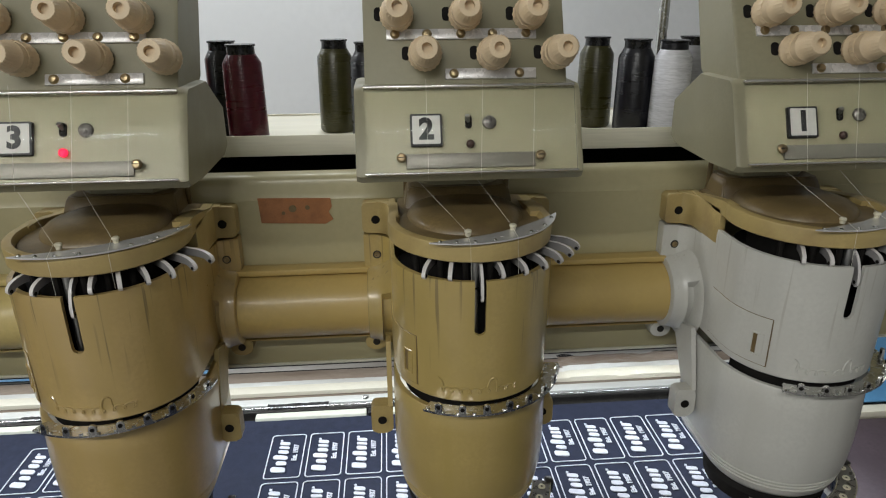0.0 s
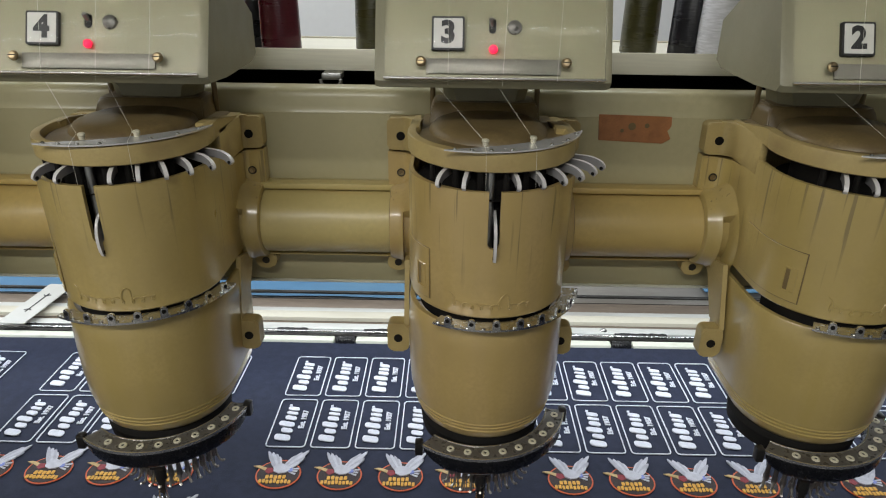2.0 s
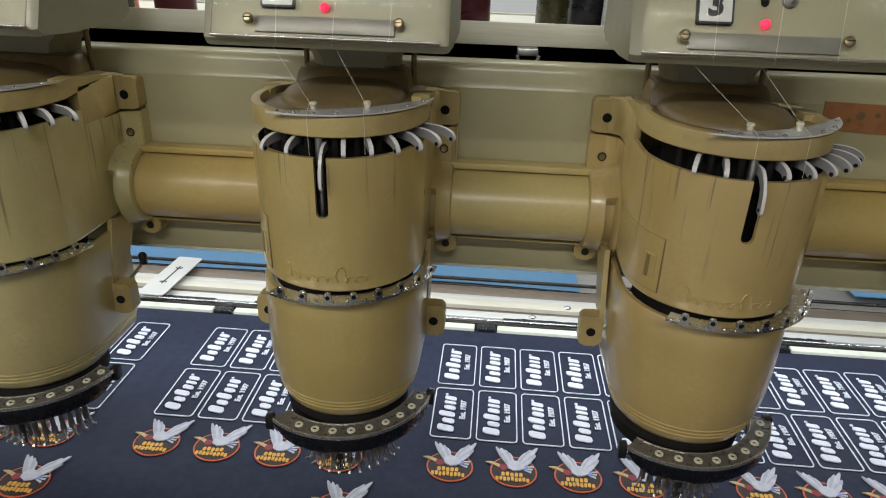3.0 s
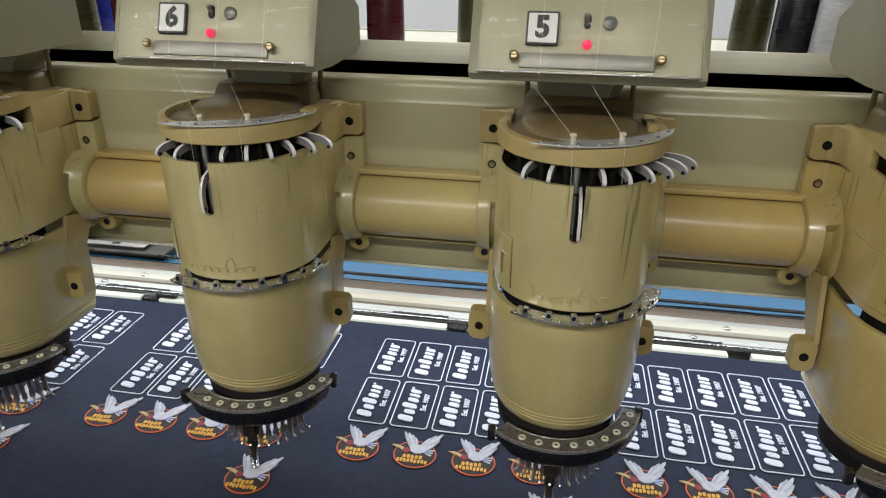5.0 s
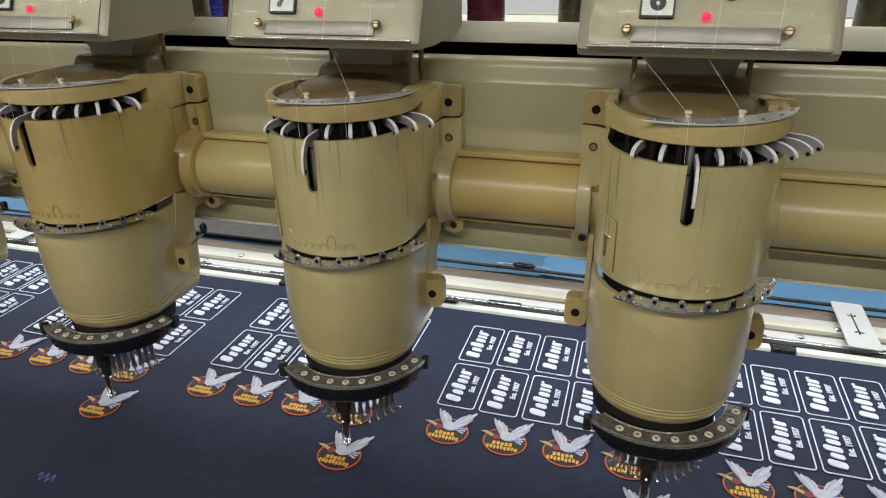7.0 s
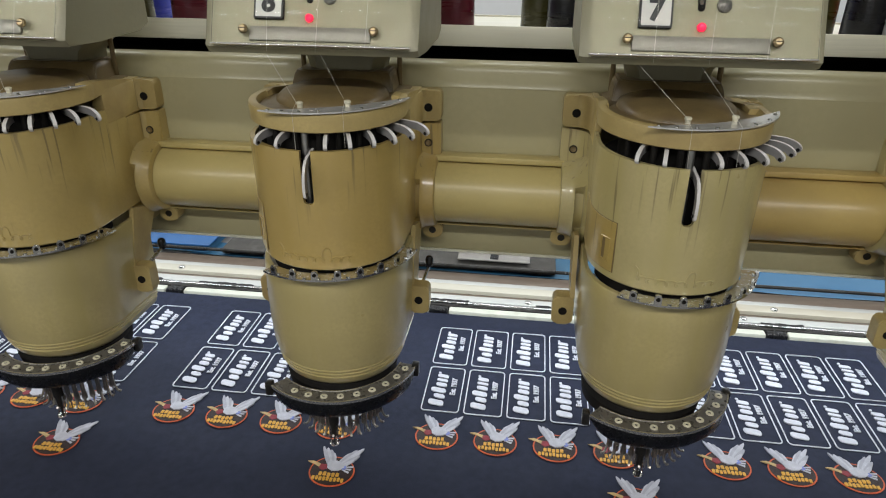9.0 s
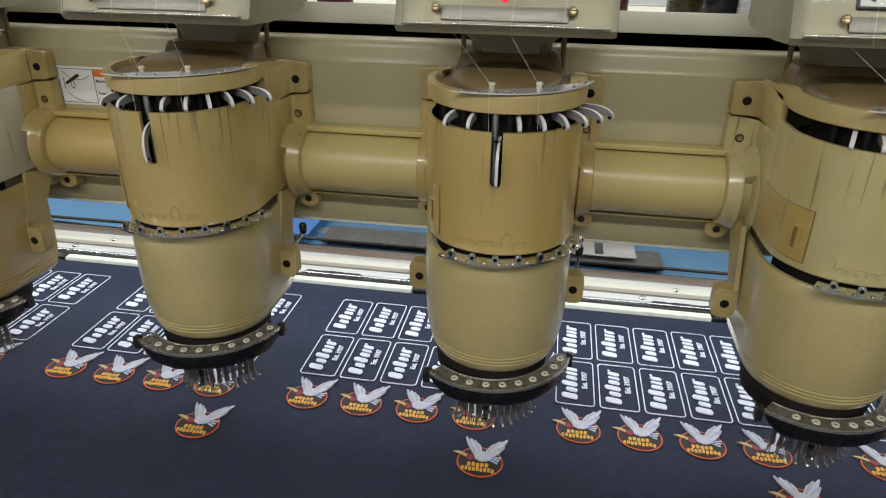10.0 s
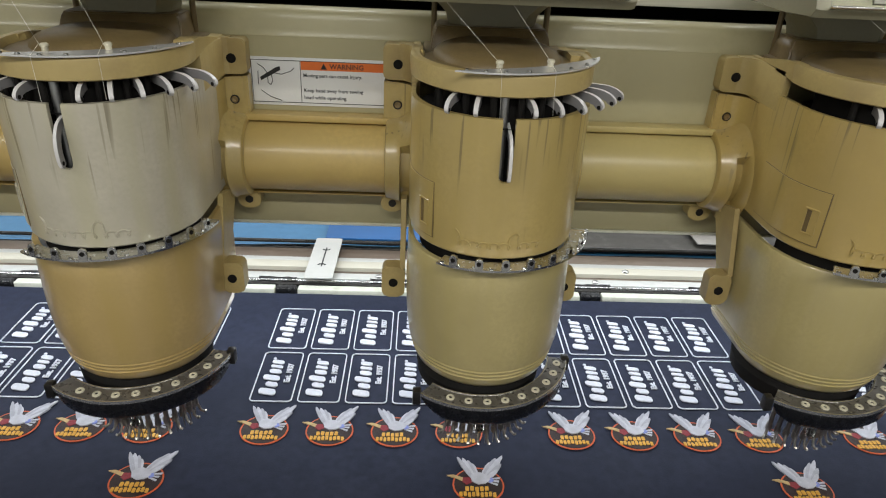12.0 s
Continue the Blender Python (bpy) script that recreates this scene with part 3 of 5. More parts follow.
    drum_panel(bm, -90, -47, -0.1205, -0.0670, 0.0795, 0.0016, back=CY + 0.030)
    door = part("side_door", bm, TAN, head)
    door.location.x = SHIFT
    bm = bmesh.new()
    drum_panel(bm, -90, -46.2, -0.1213, -0.0662, 0.0798, 0.0008, back=CY + 0.0305)
    part("door_seam", bm, BROWN, door, "dark seam round the side door")
    bm = bmesh.new()
    drum_panel(bm, -59.8, -58.6, -0.1115, -0.0850, 0.0808, 0.0016, 2)
    drum_panel(bm, -58.6, -51.0, -0.1115, -0.1095, 0.0808, 0.0012, 4)
    drum_panel(bm, -58.6, -51.0, -0.0870, -0.0850, 0.0808, 0.0012, 4)
    drum_panel(bm, -51.6, -50.6, -0.1115, -0.0850, 0.0808, 0.0009, 2)
    part("grip_frame", bm, TAN, door)
    # brown strip paints the recess shade along the grip's left side
    bm = bmesh.new()
    drum_panel(bm, -58.6, -55.6, -0.1095, -0.0870, 0.0809, 0.0004, 2)
    part("grip_recess", bm, BROWN, door, "brown strip painted as the shade in the finger slot")
    bm = bmesh.new()
    script_bead(bm)
    part("raised_script", bm, TAN, head, "flowing raised line moulded in the enamel", smooth=60).location.x = SHIFT
    # trimmer ring: dark band painted as the gap's shade, steel ring and lugs
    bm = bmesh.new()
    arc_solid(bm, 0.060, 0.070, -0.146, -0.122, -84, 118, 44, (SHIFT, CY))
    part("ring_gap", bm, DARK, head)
    rc = (0.0, -0.1080)
    bm = bmesh.new()
    arc_solid(bm, 0.0835, 0.0992, -0.1330, -0.1308, -31, 84, 44, rc)
    part("thread_ring", bm, STEEL, head)
    for k in range(13):
        a = -28.5 + 8.9 * k
        s, c = math.sin(radians(a)), -math.cos(radians(a))
        bm = bmesh.new()
        rod(bm, (rc[0] + 0.0962 * s, rc[1] + 0.0962 * c, -0.1310), (rc[0] + 0.0962 * s, rc[1] + 0.0962 * c, -0.1292), 0.0020, n=8)
        part("ring_rivet", bm, STEEL, head)
    lug = bmesh.new()
    prism(lug, [(-0.0036, 0.0), (0.0036, 0.0), (0.0036, 0.008), (0.0025, 0.0105), (0.0, 0.0114), (-0.0025, 0.0105), (-0.0036, 0.008)], -0.0014, 0.0014, bevel=0.0004)
    rod(lug, (0, -0.0018, 0.0066), (0, 0.0018, 0.0066), 0.0021, n=10, mat=1)
    lug_mesh = mesh_from(lug, "ring_lug", [STEEL, DARK])
    for a in (-21.8, -8.4, 5.1, 18.6, 32.1, 45.6, 59.0, 72.0):
        ob = part("ring_lug", lug_mesh, None, head)
        ob.matrix_basis = Matrix.Translation((rc[0] + 0.0982 * math.sin(radians(a)), rc[1] - 0.0982 * math.cos(radians(a)), -0.1318)) @ pose(0, 0, 0, 0, 0, a)
    # lower shell
    bm = bmesh.new()
    lower = [(-0.2835, 0.0630), (-0.2830, 0.0660), (-0.2775, 0.0712)]
    for g in (-0.2670, -0.2620, -0.2570):
        r = 0.0726 + (g + 0.2775) * 0.24
        lower += [(g - 0.0014, r - 0.0002), (g - 0.0005, r - 0.0015), (g + 0.0005, r - 0.0015), (g + 0.0014, r + 0.0003)]
    lower += [(-0.244, 0.0800), (-0.22, 0.0817), (-0.19, 0.0822), (-0.165, 0.0818), (-0.1425, 0.0812), (-0.1408, 0.0802)]
    shell(bm, lower, False, None, steps=60)
    part("lower_shell", bm, TAN_LOW, head).location.x = SHIFT
    # struts and lugs that carry the lower shell
    for sx in (-1, 1):
        bm = bmesh.new()
        prism(bm, rounded(sx * 0.0935, -0.2165, 0.025, 0.037, 0.007), -0.0835, -0.066, bevel=0.0015)
        part("lower_lug", bm, TAN_CAP, head)
        bm = bmesh.new()
        rod(bm, (sx * 0.0935, -0.0845, -0.217), (sx * 0.0935, -0.082, -0.217), 0.005, n=16)
        part("bolt_hole", bm, DARK, head)
        bm = bmesh.new()
        vs = [bm.verts.new((sx * x, y, z)) for x in (0.081, 0.0865) for y, z in ((-0.082, -0.20), (-0.050, -0.20), (-0.012, -0.140), (-0.060, -0.128))]
        for i, j in zip(range(4), (1, 2, 3, 0)):
            bm.faces.new((vs[i], vs[j], vs[4 + j], vs[4 + i]))
        bm.faces.new(vs[:4])
        bm.faces.new(vs[4:])
        part("strut", bm, TAN_CAP, head)
        bm = bmesh.new()
        prism(bm, rounded(sx * 0.0985, -0.1570, 0.026, 0.022, 0.009), -0.004, 0.0145, bevel=0.0012)
        pad = part("foot_pad", bm, TAN_CAP, head)
        bm = bmesh.new()
        rod(bm, (sx * 0.0985, -0.0048, -0.1575), (sx * 0.0985, -0.002, -0.1575), 0.0045, n=14)
        part("pad_bolt", bm, OILY, pad, "dark bolt in the foot pad")
    # needle ring at the bottom
    ctr = (0.0, -0.1105)
    bm = bmesh.new()
    arc_solid(bm, 0.0765, 0.0978, -0.2856, -0.2836, -39, 82, 48, ctr)
    part("needle_ring", bm, RING, head)
    for inner, outer in ((0.0970, 0.0986), (0.0775, 0.0786)):
        bm = bmesh.new()
        arc_solid(bm, inner, outer, -0.2864, -0.2829, -39.3, 82.3, 48, ctr)
        part("ring_rim", bm, CHROME, head, "bright worn rim")
    bm = bmesh.new()
    cols = []
    for k in range(49):
        u = k / 48
        a = radians(-38 + 119 * u)
        end = min(1.0, 9 * u, 9 * (1 - u)) ** 0.5
        low = -0.2860 - 0.009 - 0.0135 * end
        cols.append([bm.verts.new((ctr[0] + r * math.sin(a), ctr[1] - r * math.cos(a), z)) for r, z in ((0.0770, -0.2857), (0.0972, -0.2857), (0.0978, -0.2890), (0.0968, low + 0.006), (0.0925, low), (0.0770, low + 0.002))])
    for p, q in zip(cols, cols[1:]):
        for i in range(6):
            bm.faces.new((p[i], q[i], q[(i + 1) % 6], p[(i + 1) % 6]))
    bm.faces.new(cols[0])
    bm.faces.new(cols[-1])
    part("needle_housing", bm, BLACK, head, "black plastic needle housing")
    # black shadow under the lower shell is put into this drum's colour
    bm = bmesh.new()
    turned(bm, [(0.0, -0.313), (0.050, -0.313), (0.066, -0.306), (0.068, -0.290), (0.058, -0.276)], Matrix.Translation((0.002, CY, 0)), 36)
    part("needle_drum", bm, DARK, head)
    bush = bmesh.new()
    turned(bush, [(0.0, 0.0003), (0.0017, 0.0003), (0.0019, 0.0014), (0.0040, 0.0012), (0.0043, 0.0)], Matrix(), 12)
    for f in bush.faces:
        f.material_index = 1 if f.calc_center_median().xy.length < 0.0014 else 0
    bush_mesh = mesh_from(bush, "bush", [BUSH, DARK])
    for k in range(9):
        a = radians(-20.9 + 12.0 * k)
        ob = part("bush", bush_mesh, None, head)
        ob.matrix_basis = Matrix.Translation((ctr[0] + 0.0880 * math.sin(a), ctr[1] - 0.0880 * math.cos(a), -0.2836))
    for x0, x1, y0, y1 in ((0.0915, 0.1000, -0.128, -0.117), (-0.0690, -0.0605, -0.188, -0.178)):
        bm = bmesh.new()
        box(bm, x0, x1, y0, y1, -0.298, -0.2815, 0.0015)
        part("ring_stop", bm, OILY, head)
    # needle bars and their feet
    bar = bmesh.new()
    rod(bar, (0, 0, -0.305), (0, 0, -0.352), 0.0025, n=10)
    rod(bar, (0, 0, -0.352), (0, 0, -0.360), 0.0033, n=10)
    rod(bar, (0, 0, -0.360), (0, 0, -0.376), 0.0009, 0.0004, n=8)
    bar_mesh = mesh_from(bar, "needle_bar", NEEDLE)
    foot = bmesh.new()
    for p, q in (((0, -0.004, -0.306), (0, -0.004, -0.356)), ((0, -0.004, -0.356), (0, -0.007, -0.364)), ((0, -0.007, -0.364), (0, -0.011, -0.366)), ((0, -0.011, -0.366), (0, -0.0135, -0.3635))):
        rod(foot, p, q, 0.0014, n=7)
    foot_mesh = mesh_from(foot, "presser_foot", NEEDLE)
    bm = bmesh.new()
    turned(bm, [(0.0, -0.330), (0.026, -0.330), (0.033, -0.324), (0.034, -0.310)], Matrix.Translation((0.004, -0.113, 0)), 24)
    part("needle_core", bm, OILY, head)
    for k in range(12):
        a = radians(-46 + 11.2 * k)
        for name, me in (("needle_bar", bar_mesh), ("presser_foot", foot_mesh)):
            ob = part(name, me, None, head)
            ob.matrix_basis = Matrix.Translation((0.004 + 0.0455 * math.sin(a), -0.116 - 0.0455 * math.cos(a), 0.003)) @ pose(0, 0, 0, 0, 0, math.degrees(a))
    # tension unit: body, panel, knobs
    bm = bmesh.new()
    side = [(-0.137, 0.0795), (-0.1425, 0.086), (-0.1115, 0.1585), (-0.104, 0.1635), (-0.040, 0.1635), (0.018, 0.128), (0.018, 0.086), (0.0, 0.0790), (-0.09, 0.0770)]
    loops = []
    for x, inset in ((-0.1055, 0.006), (-0.1015, 0.0), (0.1015, 0.0), (0.1055, 0.006)):
        cy, cz = -0.06, 0.115
        loops.append([bm.verts.new((x, cy + (y - cy) * (1 - inset * 4), cz + (z - cz) * (1 - inset * 4))) for y, z in side])
    for p, q in zip(loops, loops[1:]):
        for i in range(len(side)):
            bm.faces.new((p[i], p[(i + 1) % len(side)], q[(i + 1) % len(side)], q[i]))
    bm.faces.new(loops[0])
    bm.faces.new(loops[-1])
    part("tension_housing", bm, PANEL, head)
    bm = bmesh.new()
    side = [(-0.102, 0.160), (-0.0195, 0.335), (0.030, 0.335), (0.010, 0.235), (-0.018, 0.163), (-0.03, 0.155), (-0.09, 0.155)]
    loops = []
    for x, s in ((-0.0955, 0.95), (-0.092, 1.0), (0.092, 1.0), (0.0955, 0.95)):
        loops.append([bm.verts.new((x, -0.04 + (y + 0.04) * s, 0.22 + (z - 0.22) * s)) for y, z in side])
    for p, q in zip(loops, loops[1:]):
        for i in range(len(side)):
            bm.faces.new((p[i], p[(i + 1) % len(side)], q[(i + 1) % len(side)], q[i]))
    bm.faces.new(loops[0])
    bm.faces.new(loops[-1])
    part("tension_plate", bm, PANEL, head)
    lean = Matrix.Translation((0, -0.1425, 0.086)) @ pose(0, 0, 0, math.degrees(math.atan2(-0.031, 0.0725)))

    def on_panel(name, bm, mat, label="", smooth=38):
        ob = part(name, bm, mat, head, label, smooth)
        ob.matrix_basis = lean
        return ob

    # in the panel's own space: x across, y out of the face (negative), z up the face
    bm = bmesh.new()
    box(bm, -0.0965, 0.0985, -0.0062, -0.0036, 0.002, 0.079, 0.0006)
    box(bm, -0.0965, 0.0985, -0.0062, 0.010, 0.078, 0.0808, 0.0006)
    guard = on_panel("clear_cover", bm, ACRYLIC, "clear acrylic cover over the panel")
    guard.visible_shadow = False
    for z0, z1 in ((0.0800, 0.0826), (0.0005, 0.0024)):
        bm = bmesh.new()
        box(bm, -0.0972, 0.0992, -0.0070, -0.0020, z0, z1, 0.0008)
        on_panel("cover_edge", bm, CHROME, "bright edge of the clear cover")
    bm = bmesh.new()
    box(bm, -0.0595, 0.0595, -0.0022, 0.0008, 0.0065, 0.0200, 0.0004)
    on_panel("steel_strip", bm, STRIP)
    for x in (-0.0642, 0.0638):
        bm = bmesh.new()
        turned(bm, [(0.0, 0.0036), (0.0028, 0.0034), (0.0043, 0.002), (0.0045, 0.0)], Matrix.Translation((x, -0.0062, 0.0158)) @ pose(0, 0, 0, 90), 14)
        box(bm, x - 0.003, x + 0.003, -0.0101, -0.0094, 0.0154, 0.0162, mat=1)
        on_panel("cross_screw", bm, [BRASS, DARK])
    bm = bmesh.new()
    prism(bm, rounded(-0.0012, 0.0490, 0.0062, 0.0125, 0.003), -0.0012, 0.001)
    on_panel("switch_slot", bm, DARK)
    bm = bmesh.new()
    rod(bm, (-0.0012, 0.0, 0.0495), (-0.0025, -0.0058, 0.0535), 0.0018, 0.0024, n=10)
    on_panel("toggle_switch", bm, DULL)
    bm = bmesh.new()
    turned(bm, [(0.0, 0.0042), (0.0035, 0.0038), (0.006, 0.0022), (0.0066, 0.0)], Matrix.Translation((0.0183, -0.0002, 0.0482)) @ pose(0, 0, 0, 90), 20)
    on_panel("push_button", bm, RING)
    bm = bmesh.new()
    turned(bm, [(0.0, 0.0038), (0.0022, 0.0034), (0.0036, 0.002), (0.004, 0.0)], Matrix.Translation((-0.0003, -0.0022, 0.0282)) @ pose(0, 0, 0, 90), 16)
    on_panel("indicator_lamp", bm, REDLED, "glowing red indicator lamp")
    # tension knobs on the sloped plate
    slope = Matrix.Translation((0, -0.102, 0.160)) @ pose(0, 0, 0, math.degrees(math.atan2(-0.0825, 0.175)))
    for row, (z, xs) in enumerate(((0.031, (-0.039, 0.025, 0.086)), (0.069, (-0.064, 0.000, 0.061)))):
        for x in xs:
            axis = slope @ Matrix.Translation((x, -0.001, z)) @ pose(0, 0, 0, 90 + 13, 0, 0) @ Matrix.Scale(1.1, 4)
            bm = bmesh.new()
            turned(bm, [(0.0, 0.036), (0.0042, 0.036), (0.0042, 0.041), (0.0088, 0.041), (0.0100, 0.0395), (0.0108, 0.026), (0.0125, 0.0235), (0.0125, 0.016), (0.0, 0.016)], axis, 44, ripple=(0.0085, 0.0110, 0.0006))
            knob = part("tension_knob", bm, KNOB, head)
            bm = bmesh.new()
            turned(bm, [(0.0, 0.016), (0.0135, 0.016), (0.0145, 0.012), (0.011, 0.008), (0.0145, 0.004), (0.0135, 0.0), (0.0, 0.0)], axis, 40, ripple=(0.0130, 0.0150, 0.0007))
            part("tension_disc", bm, [KNOB], knob)
            bm = bmesh.new()
            prism(bm, rounded(x - 0.017, z + 0.002, 0.008, 0.013, 0.0035), -0.0012, 0.001)
            ob = part("eyelet_hole", bm, DARK, head)
            ob.matrix_basis = slope
    for z, x0, x1, sx in ((0.051, -0.074, 0.068, (-0.066, -0.036, -0.004, 0.026, 0.058)), (0.0125, -0.020, 0.066, (-0.012, 0.050))):
        bm = bmesh.new()
        box(bm, x0, x1, -0.0022, 0.001, z - 0.005, z + 0.005, 0.0005)
        ob = part("thread_guide", bm, SATIN, head)
        ob.matrix_basis = slope
        for x in sx:
            bm = bmesh.new()
            turned(bm, [(0.0, 0.0034), (0.003, 0.003), (0.0044, 0.0012), (0.0046, 0.0)], Matrix.Translation((x, -0.0022, z)) @ pose(0, 0, 0, 90), 12)
            sc = part("guide_screw", bm, BRASS, head)
            sc.matrix_basis = slope
    # threads
    for pts in ([(-0.050, -0.128, 0.079), (-0.0080, -0.1690, 0.0405), (-0.0060, -0.1882, 0.0350), (-0.0050, -0.1890, 0.0)],
                [(0.006, -0.128, 0.079), (0.0360, -0.1560, 0.0405), (0.0390, -0.1752, 0.0350), (0.0400, -0.1770, 0.0)],
                [(-0.040, -0.122, 0.170), (-0.040, -0.1495, 0.084)],
                [(0.012, -0.122, 0.170), (0.008, -0.1495, 0.084)],
                [(0.060, -0.122, 0.170), (0.056, -0.149, 0.088)]):
        wire("thread", pts, 0.00015 if pts[0][2] < 0.1 else 0.00010, THREAD, head)
    return head


def number_plate(head, n):
    bm = bmesh.new()
    prism(bm, rounded(-0.0405, 0.0415, 0.029, 0.0295, 0.0015), -0.0042, 0.0)
    lean = Matrix.Translation((0, -0.1425, 0.086)) @ pose(0, 0, 0, math.degrees(math.atan2(-0.031, 0.0725)))
    plate = part("number_plate", bm, INK, head, "white number plate with a black border")
    plate.matrix_basis = lean
    bm = bmesh.new()
    prism(bm, rounded(-0.0405, 0.0415, 0.0255, 0.026, 0.001), -0.0046, -0.0030)
    part("plate_face", bm, DULLWHITE, plate)
    num = part("numeral", text_mesh(str(n), 0.0265, "numeral", INK, 0.0001, bold=0.0012), None, plate)
    num.matrix_basis = pose(-0.0405, -0.0048, 0.0415, 90)


def thumb_screw(head):
    bm = bmesh.new()
    rod(bm, (0.095, -0.066, -0.203), (0.099, -0.035, -0.194), 0.0022, n=8)
    turned(bm, [(0.0, -0.008), (0.0045, -0.007), (0.0052, 0.004), (0.0036, 0.0065), (0.0, 0.0065)], Matrix.Translation((0.099, -0.034, -0.188)), 12, mat=1)
    part("thumb_screw", bm, [STEEL, BLACK], head, "black knob on a steel pin")


def moving_parts(head):
    """The working lever in the slot and the working needle bar, which move while the machine sews."""
    lever = part("working_lever", WORKING_MESH, None, head, "white take-up lever working in the slot")
    lever.matrix_basis = LEVER_REST
    bm = bmesh.new()
    rod(bm, (0, 0.002, 0.030), (0, 0.002, 0.092), 0.0062, n=14)
    box(bm, -0.0085, 0.0075, -0.0045, 0.0075, 0.046, 0.092, 0.002)
    rod(bm, (0, 0.001, 0.012), (0, 0.002, 0.032), 0.0036, 0.0052, n=12)
    rod(bm, (0, 0, -0.002), (0, 0.001, 0.014), 0.0010, 0.0014, n=8)
    needle = part("working_needle", bm, OILY, head, "oily dark needle bar with its needle")
    needle.matrix_basis = NEEDLE_REST
    bm = bmesh.new()
    for sx in (-1, 1):
        rod(bm, (sx * 0.0045, -0.001, 0.002), (sx * 0.0042, 0.001, 0.036), 0.0011, n=8)
    turned(bm, [(0.0024, 0.0), (0.0056, 0.0), (0.0058, 0.0016), (0.0024, 0.0016), (0.0024, 0.0)], Matrix.Translation((0, -0.001, 0.0005)), 16)
    part("needle_foot", bm, STEEL, needle, "bright steel foot ring")
    return lever, needle


LEVER_REST = Matrix.Translation((0.0030, -0.066, 0.0125)) @ pose(0, 0, 0, 0, 0, -89)
NEEDLE_REST = Matrix.Translation((0.003, -0.1690, -0.3970))

# ------------------------------------------------------------------ room and machine bed
X0, X1 = -6.4, 1.7


def slab(name, x0, x1, y0, y1, z0, z1, mat, label, category, bevel=0.0, kind="", parent=None):
    bm = bmesh.new()
    box(bm, x0, x1, y0, y1, z0, z1, bevel)
    ob = part(name, bm, mat, parent)
    return tagged(ob, label, category, "", kind)


slab("floor", X0, X1, -3.2, 2.4, -0.1, 0.0, FLOORM, "grey concrete workshop floor", "floor", kind="structure")
slab("ceiling", X0, X1, -3.2, 2.4, 3.0, 3.1, CEILM, "white painted workshop ceiling", "ceiling", kind="structure")
slab("wall_north", X0, X1, 2.0, 2.15, 0.0, 3.0, WALLM, "plain pale grey painted wall behind the machine", "wall", kind="structure")
# unseen closing walls, greyed to raise the contrast on the machine
slab("wall_south", X0, X1, -3.15, -3.0, 0.0, 3.0, WALLD, "plain wall out of view, darkened to cut bounce light", "wall", kind="structure")
slab("wall_west", X0 - 0.15, X0, -3.0, 2.0, 0.0, 3.0, WALLD, "plain wall out of view, darkened to cut bounce light", "wall", kind="structure")
slab("wall_east", X1, X1 + 0.15, -3.0, 2.0, 0.0, 3.0, WALLD, "plain wall out of view, darkened to cut bounce light", "wall", kind="structure")

BX0, BX1 = -4.4, 0.05
# main beam, with its bright rolled top edge
bm = bmesh.new()
prof = [(0.043, 0.0488), (0.0285, 0.0486), (0.0238, 0.0470), (0.0208, 0.0435), (0.0189, 0.0370), (0.0171, 0.0290), (0.0155, 0.0217), (0.0150, 0.0211), (0.015, 0.0165), (0.015, -0.075), (0.016, -0.150), (0.030, -0.158), (0.043, -0.158)]
a = [bm.verts.new((BX0, y, BASE + z)) for y, z in prof]
b = [bm.verts.new((BX1, y, BASE + z)) for y, z in prof]
for i in range(len(prof)):
    j = (i + 1) % len(prof)
    bm.faces.new((a[i], a[j], b[j], b[i]))
bm.faces.new(a)
bm.faces.new(b)
tagged(part("machine_beam", bm, BEAM), "long beige enamelled machine beam behind the heads", "beam")
# underside plate below the tubes
apron = slab("beam_apron", BX0, BX1, 0.02, 0.07, BASE - 0.196, BASE - 0.156, BEAM, "beige lower lip of the machine beam", "apron", 0.004)
bm = bmesh.new()
box(bm, BX0, BX1, 0.0185, 0.030, BASE - 0.1985, BASE - 0.1955, 0.0008)
part("edge_trim", bm, CREAM, apron, "pale trim along the lower edge")
# deck and back plate carry the under-rack shade as near-black colour
slab("beam_interior", BX0, BX1, 0.0435, 0.40, BASE + 0.004, BASE + 0.012, DARK, "deck under the cone rack, painted near black as its shade", "deck")
slab("rear_plate", BX0, BX1, 0.34, 0.345, BASE + 0.012, BASE + 0.056, DARK, "back plate under the rack, painted near black as its shade", "plate")


def cross_tube(x0, x1):
    tube = empty("cross_tube", Matrix.Translation((0, 0, BASE)))
    bm = bmesh.new()
    n = 20
    p = []
    for k in range(n + 1):
        t = radians(96 - 192 * k / n)
        p.append((0.006 - 0.043 * math.cos(t), -0.1055 + 0.0395 * math.sin(t)))
    p += [(0.014, p[-1][1]), (0.014, p[0][1])]
    va, vb = ([bm.verts.new((x, y, z)) for y, z in p] for x in (x0, x1))
    for i in range(len(p)):
        j = (i + 1) % len(p)
        bm.faces.new((va[i], va[j], vb[j], vb[i]))
    bm.faces.new(va)
    bm.faces.new(vb)
    part("tube", bm, TUBE, tube)
    bm = bmesh.new()
    box(bm, x0 + 0.004, x1 - 0.004, -0.0065, 0.0145, -0.0648, -0.0572, 0.002)
    part("ledge", bm, TUBE, tube)
    bm = bmesh.new()
    box(bm, x0 - 0.004, x1 + 0.004, -0.009, 0.0145, -0.1472, -0.1452, 0.0006)
    part("bottom_lip", bm, TUBE, tube)
    return tagged(tube, "yellowed enamel half-round tube between two heads", "tube", "cross tubes")


first_tube = cross_tube(-PITCH + 0.098, -0.098)
first_tube.matrix_basis = Matrix.Translation((-PITCH * HEADS[0], 0, BASE))
